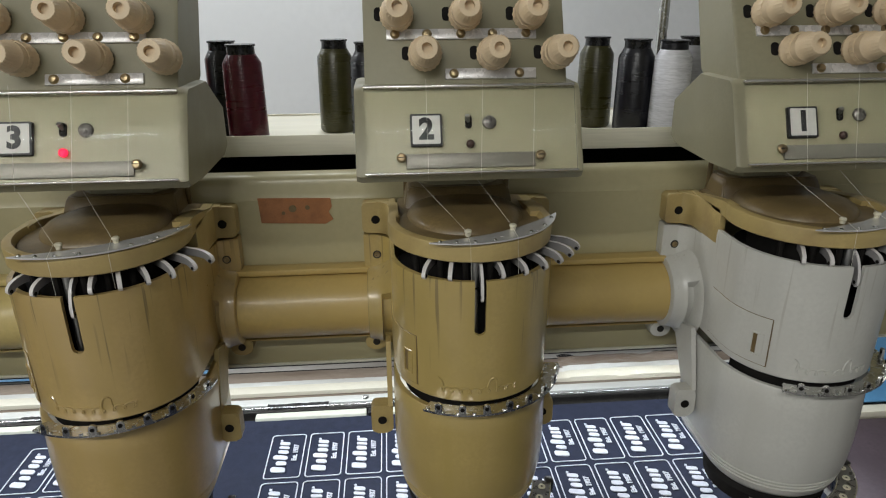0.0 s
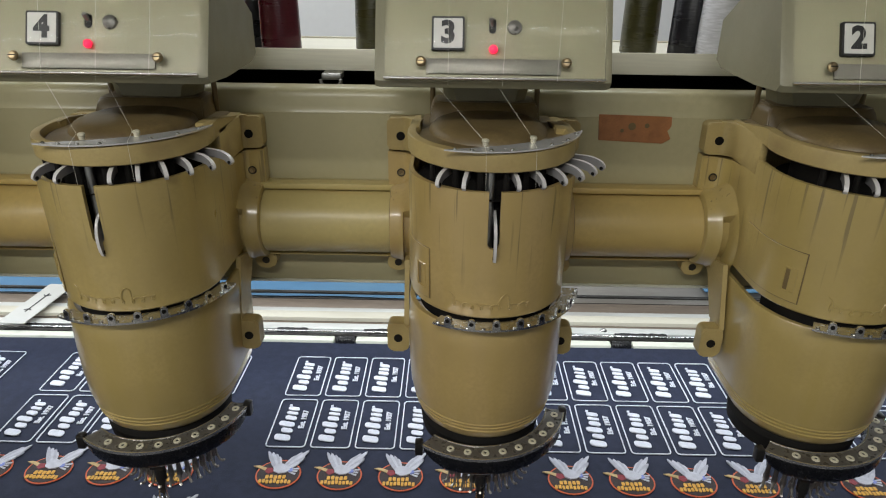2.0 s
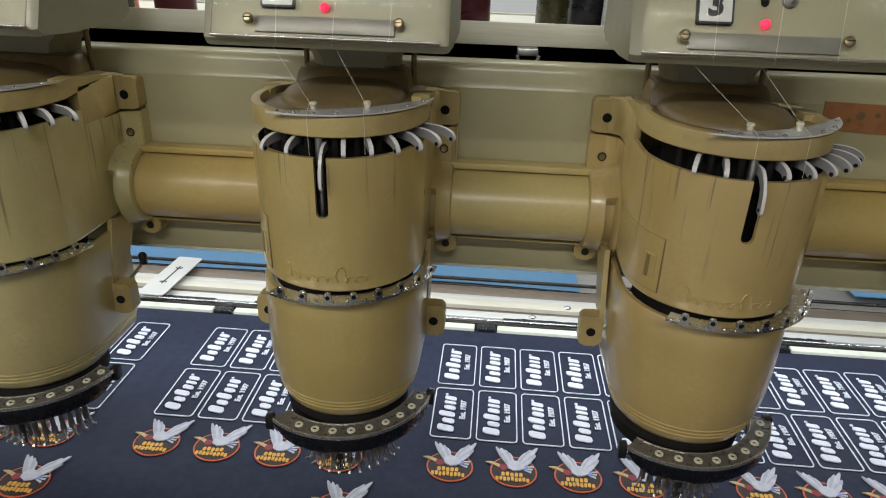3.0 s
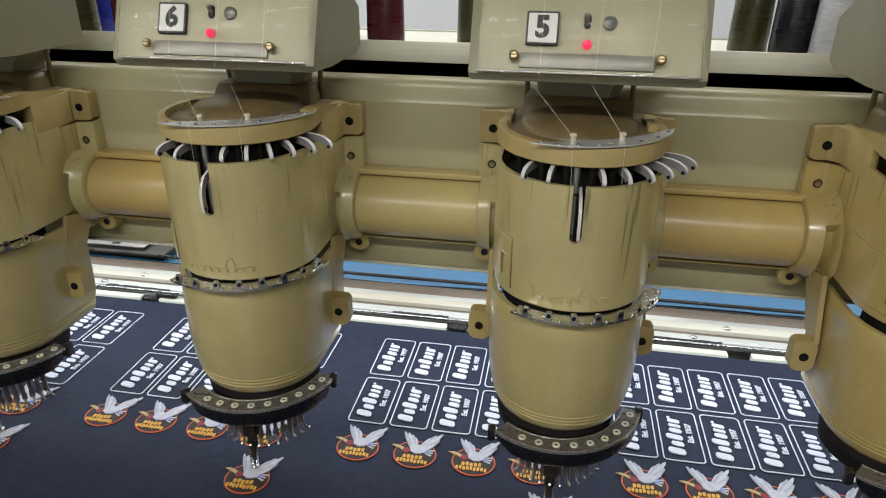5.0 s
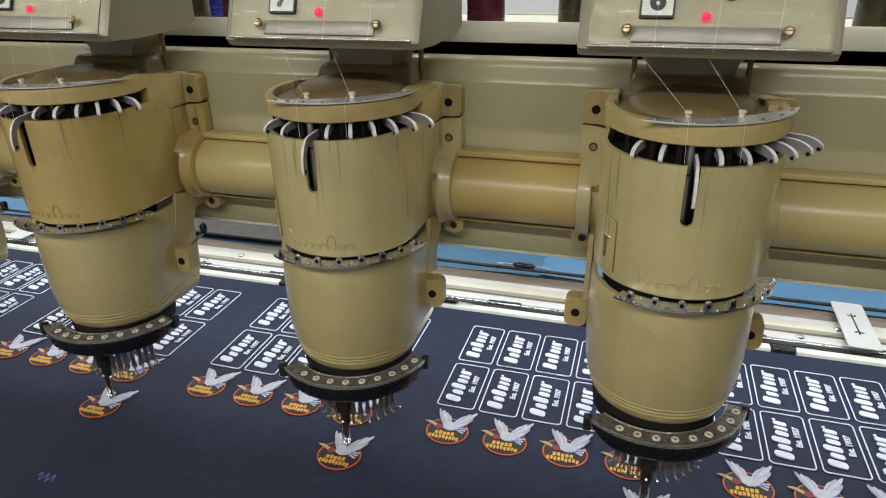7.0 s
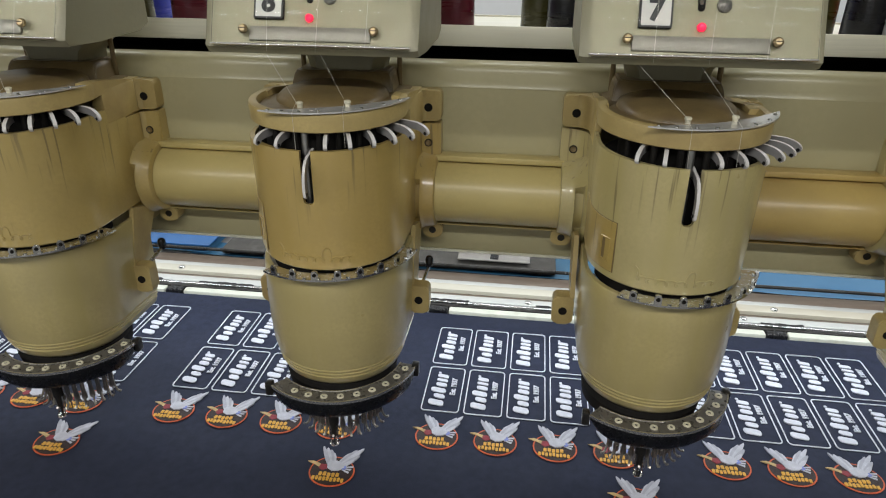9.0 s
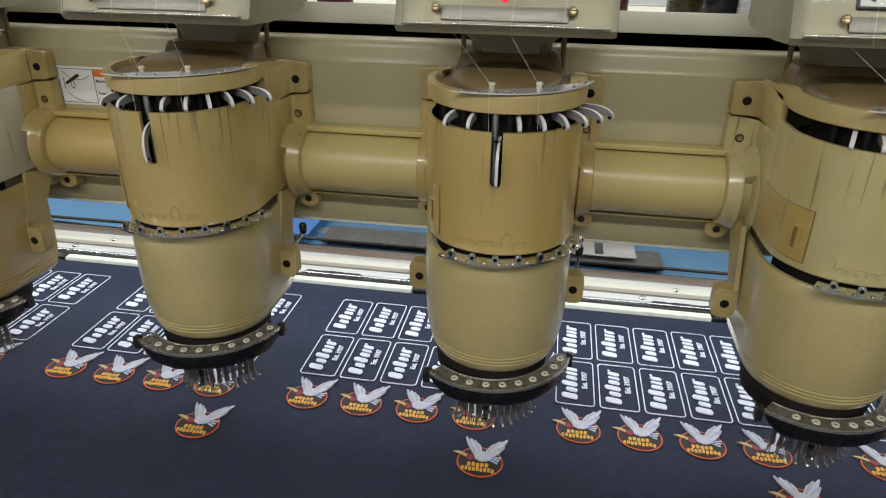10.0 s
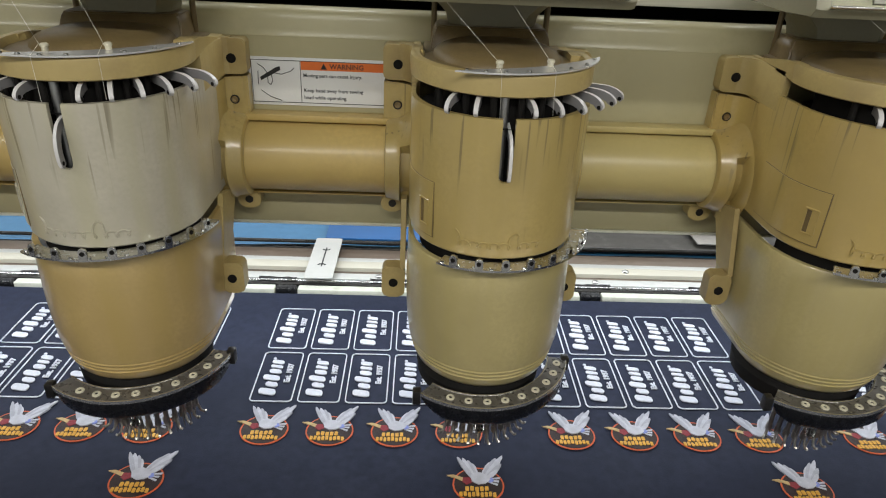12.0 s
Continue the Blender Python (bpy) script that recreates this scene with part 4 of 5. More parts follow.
for n in list(HEADS)[1:]:
    one = copy_thing(first_tube, Matrix.Translation((-PITCH * n, 0, BASE)))
    if n in (3, 5, 7, 8):
        for ob in one.children:
            ob.data = ob.data.copy()
            ob.data.materials[0] = TUBE_PALE
        tagged(one, "pale yellow enamel half-round tube between two heads")

# thread rack
rack = empty("thread_rack", Matrix.Translation((0, 0, BASE)))
bm = bmesh.new()
box(bm, BX0, BX1, 0.082, 0.085, 0.058, 0.0835, 0.0008)
part("front_rail", bm, ALU, rack)
bm = bmesh.new()
box(bm, BX0, BX1, 0.086, 0.335, 0.0640, 0.0665, 0.0004)
part("shelf", bm, ALU, rack)
bm = bmesh.new()
box(bm, BX0, BX1, 0.335, 0.339, 0.050, 0.0690, 0.0008)
part("back_rail", bm, ALU, rack)
tagged(rack, "aluminium channel rack that carries the thread cones", "rack")


def thread_cone(colour, x, y, wound=0.8):
    cone = empty("thread_cone", Matrix.Translation((x, y, BASE + 0.0665)))
    bm = bmesh.new()
    turned(bm, [(0.0, 0.0), (0.0220, 0.0), (0.0245, 0.004), (0.0243, 0.03), (0.0232, 0.031 + 0.085 * wound), (0.0172, 0.1100), (0.0, 0.1085)], Matrix(), 24)
    part("yarn", bm, CONE_MATS[colour], cone)
    bm = bmesh.new()
    turned(bm, [(0.0, 0.1095), (0.0168, 0.1095), (0.0164, 0.1185), (0.0180, 0.1195), (0.0180, 0.1215), (0.0, 0.1215)], Matrix(), 20)
    part("tube_top", bm, BLACK if colour != "white" else CONE_MATS["black"], cone)
    return tagged(cone, colour + " embroidery thread wound on a plastic cone", "thread cone", "thread cones on the rack")


CONE_SET = [("maroon", -0.250, 0.118), ("olive", -0.144, 0.200), ("black", -0.109, 0.140), ("white", -0.072, 0.110), ("silver", -0.012, 0.190), ("olive", 0.03, 0.118)]
CONE_ENDS = {True: [("black", -0.290, 0.195), ("orange", -0.366, 0.195)], False: [("blue", -0.345, 0.195), ("silver", -0.378, 0.262), ("orange", -0.405, 0.195)]}
cones = {}
for n in HEADS:
    for colour, x, y in CONE_SET + CONE_ENDS[n < 5]:
        if n == 2 and (colour, x) == ("black", -0.109):
            x = -0.097
        if colour not in cones:
            cones[colour] = thread_cone(colour, x - PITCH * n, y)
        else:
            copy_thing(cones[colour], Matrix.Translation((x - PITCH * n, y, BASE + 0.0665)))
bm = bmesh.new()
rod(bm, (0, 0, 0), (0, 0, 0.62), 0.007, n=16)
turned(bm, [(0.007, 0.0), (0.016, 0.0), (0.016, 0.006), (0.007, 0.008)], Matrix(), 18)
post = part("rack_post", bm, STEEL)
post.matrix_basis = Matrix.Translation((-0.408, 0.215, BASE + 0.0665))
tagged(post, "polished steel upright post on the thread rack", "post")

# machine bed: rails under the beam
TZ = BASE - 0.40


def rail(name, y0, y1, z0, z1, mat, label, bevel=0.001):
    return slab(name, BX0, BX1 + 0.2, y0, y1, TZ + z0, TZ + z1, mat, label, "rail", bevel)


slab("machine_table", BX0, BX1 + 0.3, -0.62, 0.46, TZ - 0.05, TZ - 0.012, RAIL_GREY, "grey laminate machine table under the cloth", "table", 0.004)
rail("frame_bar", 0.2095, 0.2175, -0.012, 0.005, OILY, "dark oily steel bar behind the clamp strips")
# torn_gap and rear_slot: solid strips coloured black for the shade between rails
rail("torn_gap", 0.2215, 0.2325, -0.012, -0.007, DARK, "black strip painted as the shaded gap in front of the slide rail")
rail("slide_rail", 0.2325, 0.252, -0.012, 0.003, RAIL_PALE, "pale enamelled slide rail with scuffs")
rail("slide_channel", 0.252, 0.269, -0.012, -0.003, RAIL_BROWN, "rusty channel between slide rails")
rail("guide_rail", 0.269, 0.292, -0.012, 0.004, RAIL_BEIGE, "cream enamelled guide rail, scuffed")
rail("inner_rail", 0.292, 0.310, -0.012, 0.001, RAIL_PALE, "pale scuffed inner rail")
rail("rear_rail", 0.310, 0.346, -0.012, -0.001, RAIL_BROWN, "mottled grey-brown steel rear rail")
rail("rear_slot", 0.346, 0.358, -0.012, -0.006, DARK, "black strip painted as the shaded slot behind the rear rail")
for y, z, r, mat, lab in ((0.2195, 0.006, 0.0018, STEEL, "thin bright steel rod along the cloth frame"), (0.354, 0.009, 0.0033, OILY, "dark steel guide rod along the rear rail"), (0.3605, 0.006, 0.0022, CREAM, "pale plastic cord along the rear rail")):
    bm = bmesh.new()
    rod(bm, (BX0, y, TZ + z), (BX1 + 0.2, y, TZ + z), r, n=12)
    tagged(part("long_rod", bm, mat), lab, "rod")
# bolts along the rails
bolt = bmesh.new()
turned(bolt, [(0.0, 0.003), (0.004, 0.0028), (0.006, 0.0012), (0.0062, 0.0)], Matrix(), 12)
bolt_ob = tagged(part("rail_bolt", bolt, STEEL), "domed steel bolt on the slide rail", "bolt", "rail bolts")
bolt_ob.matrix_basis = Matrix.Translation((-0.85, 0.242, TZ + 0.003))
for n in range(1, 10):
    copy_thing(bolt_ob, Matrix.Translation((-0.85 - PITCH * n, 0.242, TZ + 0.003)))
    copy_thing(bolt_ob, Matrix.Translation((-0.79 - PITCH * n, 0.279, TZ + 0.004)))
# cream edge strips with black clips between
x = -0.62
rnd = random.Random(4)
strips = 0
while x > BX0 + 0.35:
    length = 0.17 + 0.09 * rnd.random()
    s = slab("edge_strip", x - length, x, 0.1935, 0.2085, TZ - 0.010, TZ + 0.0045, CREAM, "chipped cream plastic clamp strip along the cloth edge", "clamp strip", 0.0018)
    tagged(s, group="clamp strips")
    if strips % 2 == 0 or x < -1.6:
        c = slab("edge_clip", x - length - 0.034, x - length - 0.002, 0.1925, 0.2085, TZ - 0.010, TZ + 0.0055, BLACK, "black plastic clip between two clamp strips", "clip", 0.003)
        tagged(c, group="edge clips")
    strips += 1
    x -= length + 0.036
# torn scraps of black tape along the gap
rnd = random.Random(9)
for k in range(16):
    x0 = -0.7 - 0.2 * k - 0.1 * rnd.random()
    bm = bmesh.new()
    n = 14
    ln = 0.05 + 0.10 * rnd.random()
    edge = [(x0 - ln * i / n, 0.231 + 0.003 * rnd.random()) for i in range(n + 1)]
    va = [bm.verts.new((x, 0.2225, TZ + 0.0045)) for x, y in edge]
    vb = [bm.verts.new((x, y, TZ + 0.0048)) for x, y in edge]
    vc = [bm.verts.new((x, 0.2225, TZ - 0.006)) for x, y in edge]
    vd = [bm.verts.new((x, y, TZ - 0.006)) for x, y in edge]
    for i in range(n):
        bm.faces.new((va[i], va[i + 1], vb[i + 1], vb[i]))
        bm.faces.new((va[i], vc[i], vc[i + 1], va[i + 1]))
        bm.faces.new((vb[i], vb[i + 1], vd[i + 1], vd[i]))
    tagged(part("tape_scrap", bm, BLACK), "torn black tape along the slide rail", "tape", "tape scraps")
# blue sheeting on the bed behind the rails


def blue_sheet(x0, x1, drop, mat, label):
    bm = bmesh.new()
    grid = []
    n = int((x0 - x1) / 0.05)
    for i in range(n + 1):
        row = []
        for j in range(9):
            px, py = x0 + (x1 - x0) * i / n, 0.364 + j * 0.05 + 0.004 * noise.noise(Vector((i * 0.4, j, 5.0)))
            row.append(bm.verts.new((px, py, TZ - drop + 0.010 * noise.noise(Vector((px * 3, py * 5, 2.0))) + 0.02 * (j / 8) ** 2)))
        grid.append(row)
    for p, q in zip(grid, grid[1:]):
        for i in range(8):
            bm.faces.new((p[i], q[i], q[i + 1], p[i + 1]))
    return tagged(part("blue_sheet", bm, mat), label, "sheet")


blue_sheet(-1.12, -2.36, 0.006, BLUE, "bright blue plastic sheeting laid behind the rails")
blue_sheet(-2.33, -3.34, 0.010, TEAL, "darker blue plastic sheeting laid behind the rails")
blue_sheet(-3.30, -4.40, 0.006, BLUE, "blue plastic sheeting laid behind the rails, far end")
bm = bmesh.new()
box(bm, -3.475, -3.300, 0.372, 0.62, TZ + 0.004, TZ + 0.008, 0.001)
tagged(part("blue_board", bm, DEEPBLUE), "deep blue plastic board lying on the sheeting", "board")


def key_tag(x, y, yaw):
    tag = empty("card_tag", pose(x, y, TZ + 0.0135, -1.5, 0, yaw))
    bm = bmesh.new()
    prism(bm, rounded(0, 0, 0.046, 0.150, 0.005), -0.0008, 0.0008, pose(0, 0, 0, -90))
    part("card", bm, DULLWHITE, tag)
    bm = bmesh.new()
    box(bm, -0.0011, 0.0011, -0.035, 0.035, 0.0009, 0.0015)
    for y0 in (-0.037, 0.037):
        arc_solid(bm, 0.005, 0.0075, 0.0009, 0.0015, (110 if y0 < 0 else -70), (250 if y0 < 0 else 70), 10, (0, y0 + (0.005 if y0 < 0 else -0.005)))
    part("printed_mark", bm, INK, tag)
    return tagged(tag, "white printed card tag lying across the rails", "tag", "card tags")


tag = key_tag(-3.465, 0.286, 0)
copy_thing(tag, pose(-1.846, 0.286, TZ + 0.0135, -1.5, 0, -2))

board = empty("grey_board", Matrix.Translation((-2.715, 0.43, TZ + 0.012)))
bm = bmesh.new()
box(bm, -0.075, 0.065, -0.055, 0.12, 0.0, 0.003, 0.0008)
part("plate", bm, RAIL_GREY, board)
bm = bmesh.new()
box(bm, -0.012, 0.004, -0.050, 0.05, 0.003, 0.0042, 0.0004)
part("dark_bar", bm, BLACK, board)
tagged(board, "pale grey board with a black bar behind the rails", "board")

slab("worn_plate", -3.27, -2.60, 0.366, 0.432, TZ - 0.004, TZ + 0.006, RAIL_DARK, "dark worn steel plate behind the rear rail", "plate", 0.0015)

# end of the table past the last head
PLUM_STEEL = material("purple_brown_steel", (0.085, 0.06, 0.07), 0.42, 0.4, vary=0.2, scale=15, grain=0.15)
slab("end_plate", -0.195, 0.34, -0.30, 0.115, TZ - 0.012, TZ - 0.002, PLUM_STEEL, "purple-brown steel plate at the table's end", "plate", 0.002)
slab("end_bar", -0.195, 0.34, 0.118, 0.138, TZ - 0.012, TZ + 0.008, RAIL_BEIGE, "beige bar at the table's end", "bar", 0.002)
slab("blue_mat", -0.62, -0.10, 0.405, 0.80, TZ - 0.004, TZ - 0.001, BLUE, "blue plastic mat behind the rails", "mat", 0.001)
slab("end_sheet", -0.06, 0.40, 0.141, 0.45, TZ + 0.009, TZ + 0.012, BLUE, "bright blue plastic sheet at the table's end", "sheet", 0.001)


def crumple(name, x0, x1, y0, y1, lift, rough, mat, label, category, seed):
    bm = bmesh.new()
    rows, n, m = [], 34, 24
    for i in range(n + 1):
        row = []
        for j in range(m + 1):
            u, v = i / n, j / m
            p = Vector((x0 + (x1 - x0) * u, y0 + (y1 - y0) * v, 0))
            edge = min(1, 5 * min(u, 1 - u, v, 1 - v))
            q = Vector((p.x * 14, p.y * 14, seed))
            h = lift * edge ** 0.6 * (0.55 + 0.6 * noise.noise(q)) + rough * abs(noise.noise(q * 2.7))
            p.x += 0.02 * noise.noise(q * 0.8 + Vector((3, 0, 0)))
            p.y += 0.02 * noise.noise(q * 0.8 + Vector((0, 7, 0)))
            row.append(bm.verts.new((p.x, p.y, TZ + 0.0065 + max(0.0005, h))))
        rows.append(row)
    for p, q in zip(rows, rows[1:]):
        for j in range(m):
            bm.faces.new((p[j], q[j], q[j + 1], p[j + 1]))
    ob = tagged(part(name, bm, mat, smooth=25), label, category)
    return ob


crumple("rumpled_cloth", -0.275, -0.10, 0.200, 0.275, 0.024, 0.006, CLOTH, "crumpled navy cloth lying over the rails", "cloth", 1.5)
film_sheet = crumple("plastic_film", -0.50, -0.24, 0.262, 0.342, 0.005, 0.006, POLY, "crumpled clear plastic film lying on the rails", "plastic film", 4.2)
film_sheet.visible_shadow = False

# black handled tools lying on the rails, and a stray thread
def rail_tool(x, y, z):
    tool = empty("rail_tool", Matrix.Translation((x, y, z)))
    bm = bmesh.new()
    turned(bm, [(0.0, -0.022), (0.0032, -0.021), (0.0052, -0.015), (0.0055, 0.015), (0.0030, 0.021), (0.0, 0.022)], pose(0, 0, 0, 0, 90, 0), 12)
    part("grip", bm, BLACK, tool)
    for sx in (-1, 1):
        bm = bmesh.new()
        rod(bm, (sx * 0.021, 0, 0), (sx * 0.050, 0, -0.002), 0.0011, n=7)
        part("wire_end", bm, DULL, tool)
    return tagged(tool, "small black handled wire tool lying on the rails", "tool", "rail tools")


rail_tool(-2.495, 0.201, TZ + 0.0102)
copy_thing(bpy.data.objects["rail_tool"], Matrix.Translation((-2.387, 0.354, TZ + 0.0178)))
bm = bmesh.new()
last = None
for k in range(16):
    p = Vector((-2.853 + 0.0016 * k, -0.321 + 0.006 * math.sin(k * 1.1), TZ + 0.0008))
    if last:
        rod(bm, last, p, 0.0004, n=5)
    last = p
tagged(part("loose_thread", bm, ST_BLUE), "stray blue thread lying on the cloth", "thread")

# tape and warning label on the beam
bm = bmesh.new()
prism(bm, [(-0.948, 0.0245), (-0.865, 0.0225), (-0.864, 0.012), (-0.868, 0.006), (-0.863, -0.003), (-0.872, -0.0085), (-0.946, -0.0055)], 0.0138, 0.0152)
tape = part("tape_piece", bm, TAPE)
tape.matrix_basis = Matrix.Translation((0, 0, BASE))
tagged(tape, "torn brown parcel tape stuck on the beam", "tape")
bm = bmesh.new()
for tx, tz, tr in ((-0.909, 0.011, 0.0045), (-0.892, 0.012, 0.0028), (-0.920, 0.006, 0.0022)):
    rod(bm, (tx, 0.0134, tz), (tx, 0.0139, tz), tr, n=9)
part("scuff", bm, BROWN, tape)

sign = empty("warning_label", Matrix.Translation((0, 0, BASE)))
bm = bmesh.new()
sx0, sx1, sz0, sz1 = -3.494, -3.344, -0.052, -0.0005
box(bm, sx0, sx1, 0.0138, 0.0152, sz0, sz1, 0.0003)
part("label_card", bm, WHITE, sign)
bm = bmesh.new()
for bx0, bx1, bz0, bz1 in ((sx0 + 0.003, sx1 - 0.003, sz1 - 0.0036, sz1 - 0.003), (sx0 + 0.003, sx1 - 0.003, sz0 + 0.003, sz0 + 0.0036),
                           (sx0 + 0.003, sx0 + 0.0036, sz0 + 0.003, sz1 - 0.003), (sx1 - 0.0036, sx1 - 0.003, sz0 + 0.003, sz1 - 0.003), (sx0 + 0.055, sx0 + 0.0556, sz0 + 0.003, sz1 - 0.003)):
    box(bm, bx0, bx1, 0.0134, 0.0139, bz0, bz1)
part("border_lines", bm, INK, sign)
bm = bmesh.new()
box(bm, sx0 + 0.056, sx1 - 0.0036, 0.0132, 0.0139, sz1 - 0.0125, sz1 - 0.0036)
band = part("orange_band", bm, ORANGE_INK, sign)
bm = bmesh.new()
prism(bm, [(sx0 + 0.077, sz1 - 0.0112), (sx0 + 0.084, sz1 - 0.0112), (sx0 + 0.0805, sz1 - 0.0050)], 0.0128, 0.0133)
part("triangle_mark", bm, INK, band)
for body, size, px, pz, al in (("WARNING", 0.0075, sx0 + 0.105, sz1 - 0.0083, "CENTER"), ("Moving part can cause injury.", 0.0054, sx0 + 0.0580, sz1 - 0.0185, "LEFT"),
                               ("Keep hand away from sewing", 0.0054, sx0 + 0.0580, sz1 - 0.0345, "LEFT"), ("head while operating.", 0.0054, sx0 + 0.0580, sz1 - 0.0422, "LEFT")):
    t = part("lettering", text_mesh(body, size, "lettering", INK, 0.0001, al, 0.00008), None, sign)
    t.matrix_basis = pose(px, 0.0129 if body == "WARNING" else 0.0136, pz, 90)
bm = bmesh.new()
c0 = Vector((sx0 + 0.013, 0.0136, sz0 + 0.028))
prism(bm, [(sx0 + 0.013, sz0 + 0.0265), (sx0 + 0.034, sz0 + 0.038), (sx0 + 0.0335, sz0 + 0.042), (sx0 + 0.029, sz0 + 0.0405), (sx0 + 0.012, sz0 + 0.030)], 0.0132, 0.0139)
for pts in ([(0.010, 0.044), (0.016, 0.040), (0.020, 0.034), (0.020, 0.024), (0.023, 0.022), (0.025, 0.026), (0.024, 0.035)], [(0.024, 0.035), (0.035, 0.0335), (0.045, 0.037), (0.049, 0.041)], [(0.012, 0.016), (0.022, 0.009), (0.034, 0.005)], [(0.010, 0.036), (0.0095, 0.022)]):
    q = [Vector((sx0 + u, 0.0136, sz0 + v)) for u, v in pts]
    for p0, p1 in zip(q, q[1:]):
        rod(bm, p0, p1, 0.0004, n=5)
part("pictogram", bm, INK, sign)
tagged(sign, "white warning label with an orange heading band on the beam", "label")

# hook that hangs under the rack
for hx in (-1.26,):
    bm = bmesh.new()
    box(bm, hx - 0.012, hx + 0.012, 0.06, 0.085, BASE + 0.050, BASE + 0.058, 0.002)
    last = None
    for k in range(12):
        t = radians(180 + 180 * k / 11)
        p = Vector((hx + 0.012 * math.cos(t), 0.055, BASE + 0.052 + 0.012 * math.sin(t)))
        if last:
            rod(bm, last, p, 0.0022, n=7)
        last = p
    tagged(part("wire_hook", bm, DULL), "bent steel wire hook under the thread rack", "hook")

# ------------------------------------------------------------------ cloth with its embroidery
cloth = empty("cloth_sheet", Matrix.Translation((0, 0, TZ)))
bm = bmesh.new()
nx, ny = 170, 36
cx0, cx1, cy0, cy1 = -4.3, -0.215, -0.60, 0.193
grid = []
for i in range(nx + 1):
    row = []
    for j in range(ny + 1):
        px, py = cx0 + (cx1 - cx0) * i / nx, cy0 + (cy1 - cy0) * j / ny
        row.append(bm.verts.new((px, py, 0.0006 * noise.noise(Vector((px * 4, py * 4, 0.3))) - 0.0006)))
    grid.append(row)
for p, q in zip(grid, grid[1:]):
    for j in range(ny):
        bm.faces.new((p[j], q[j], q[j + 1], p[j + 1]))
part("fabric", bm, CLOTH, cloth)
tagged(cloth, "navy blue cloth stretched on the machine, embroidered with rows of badges", "cloth")


def frame_ring(bm, w, h, r, line, z0, z1):
    out, inn = rounded(0, 0, w, h, r), rounded(0, 0, w - 2 * line, h - 2 * line, r - line)
    k = len(out)
    ao = [bm.verts.new((x, y, z0)) for x, y in out]
    bo = [bm.verts.new((x, y, z1)) for x, y in out]
    bi = [bm.verts.new((x, y, z1)) for x, y in inn]
    ai = [bm.verts.new((x, y, z0)) for x, y in inn]
    for i in range(k):
        j = (i + 1) % k
        bm.faces.new((ao[i], ao[j], bo[j], bo[i]))
        bm.faces.new((bo[i], bo[j], bi[j], bi[i]))
        bm.faces.new((bi[i], bi[j], ai[j], ai[i]))


def badge_mesh():
    """A rounded frame with a row of plain thick bars for its mark and one small written line, all read from the side."""
    bm = bmesh.new()
    frame_ring(bm, 0.0525, 0.1015, 0.006, 0.0015, 0.0002, 0.0013)
    y = -0.040
    for size, tall, dot in ((0.0155, 0.0215, 0), (0.0120, 0.0160, 0), (0.0135, 0.0215, 0), (0.0115, 0.0160, 0), (0.0080, 0.0160, 0), (0.0105, 0.0160, 0)):
        cx = 0.0035 - tall / 2
        bar = rounded(cx, y + size / 2, tall, size * 0.72, min(0.0044, size * 0.34), 4)
        flat(bm, [(px, py - 0.16 * (px - cx)) for px, py in bar], 0.0002, 0.0017)
        y += size + 0.0005
    flat(bm, rounded(-0.0105, y + 0.002, 0.004, 0.004, 0.0018, 3), 0.0002, 0.0015)
    me = mesh_from(bm, "badge", STITCH, 30)
    t = text_mesh("Est. 1937", 0.0102, "written_line", STITCH, 0.0006, "CENTER", 0.0004)
    bm = bmesh.new()
    bm.from_mesh(me)
    k = len(bm.verts)
    bm.from_mesh(t)
    bm.verts.ensure_lookup_table()
    turn = pose(0.0135, 0.006, 0.0008, 0, 0, 90)
    for v in bm.verts[k:]:
        v.co = turn @ v.co
    return mesh_from(bm, "badge", STITCH, 30)


def ellipse(cx, cy, rx, ry, n=28, a0=0, a1=360):
    return [(cx + rx * math.cos(radians(a0 + (a1 - a0) * k / n)), cy + ry * math.sin(radians(a0 + (a1 - a0) * k / n))) for k in range(n + (0 if a1 - a0 >= 360 else 1))]


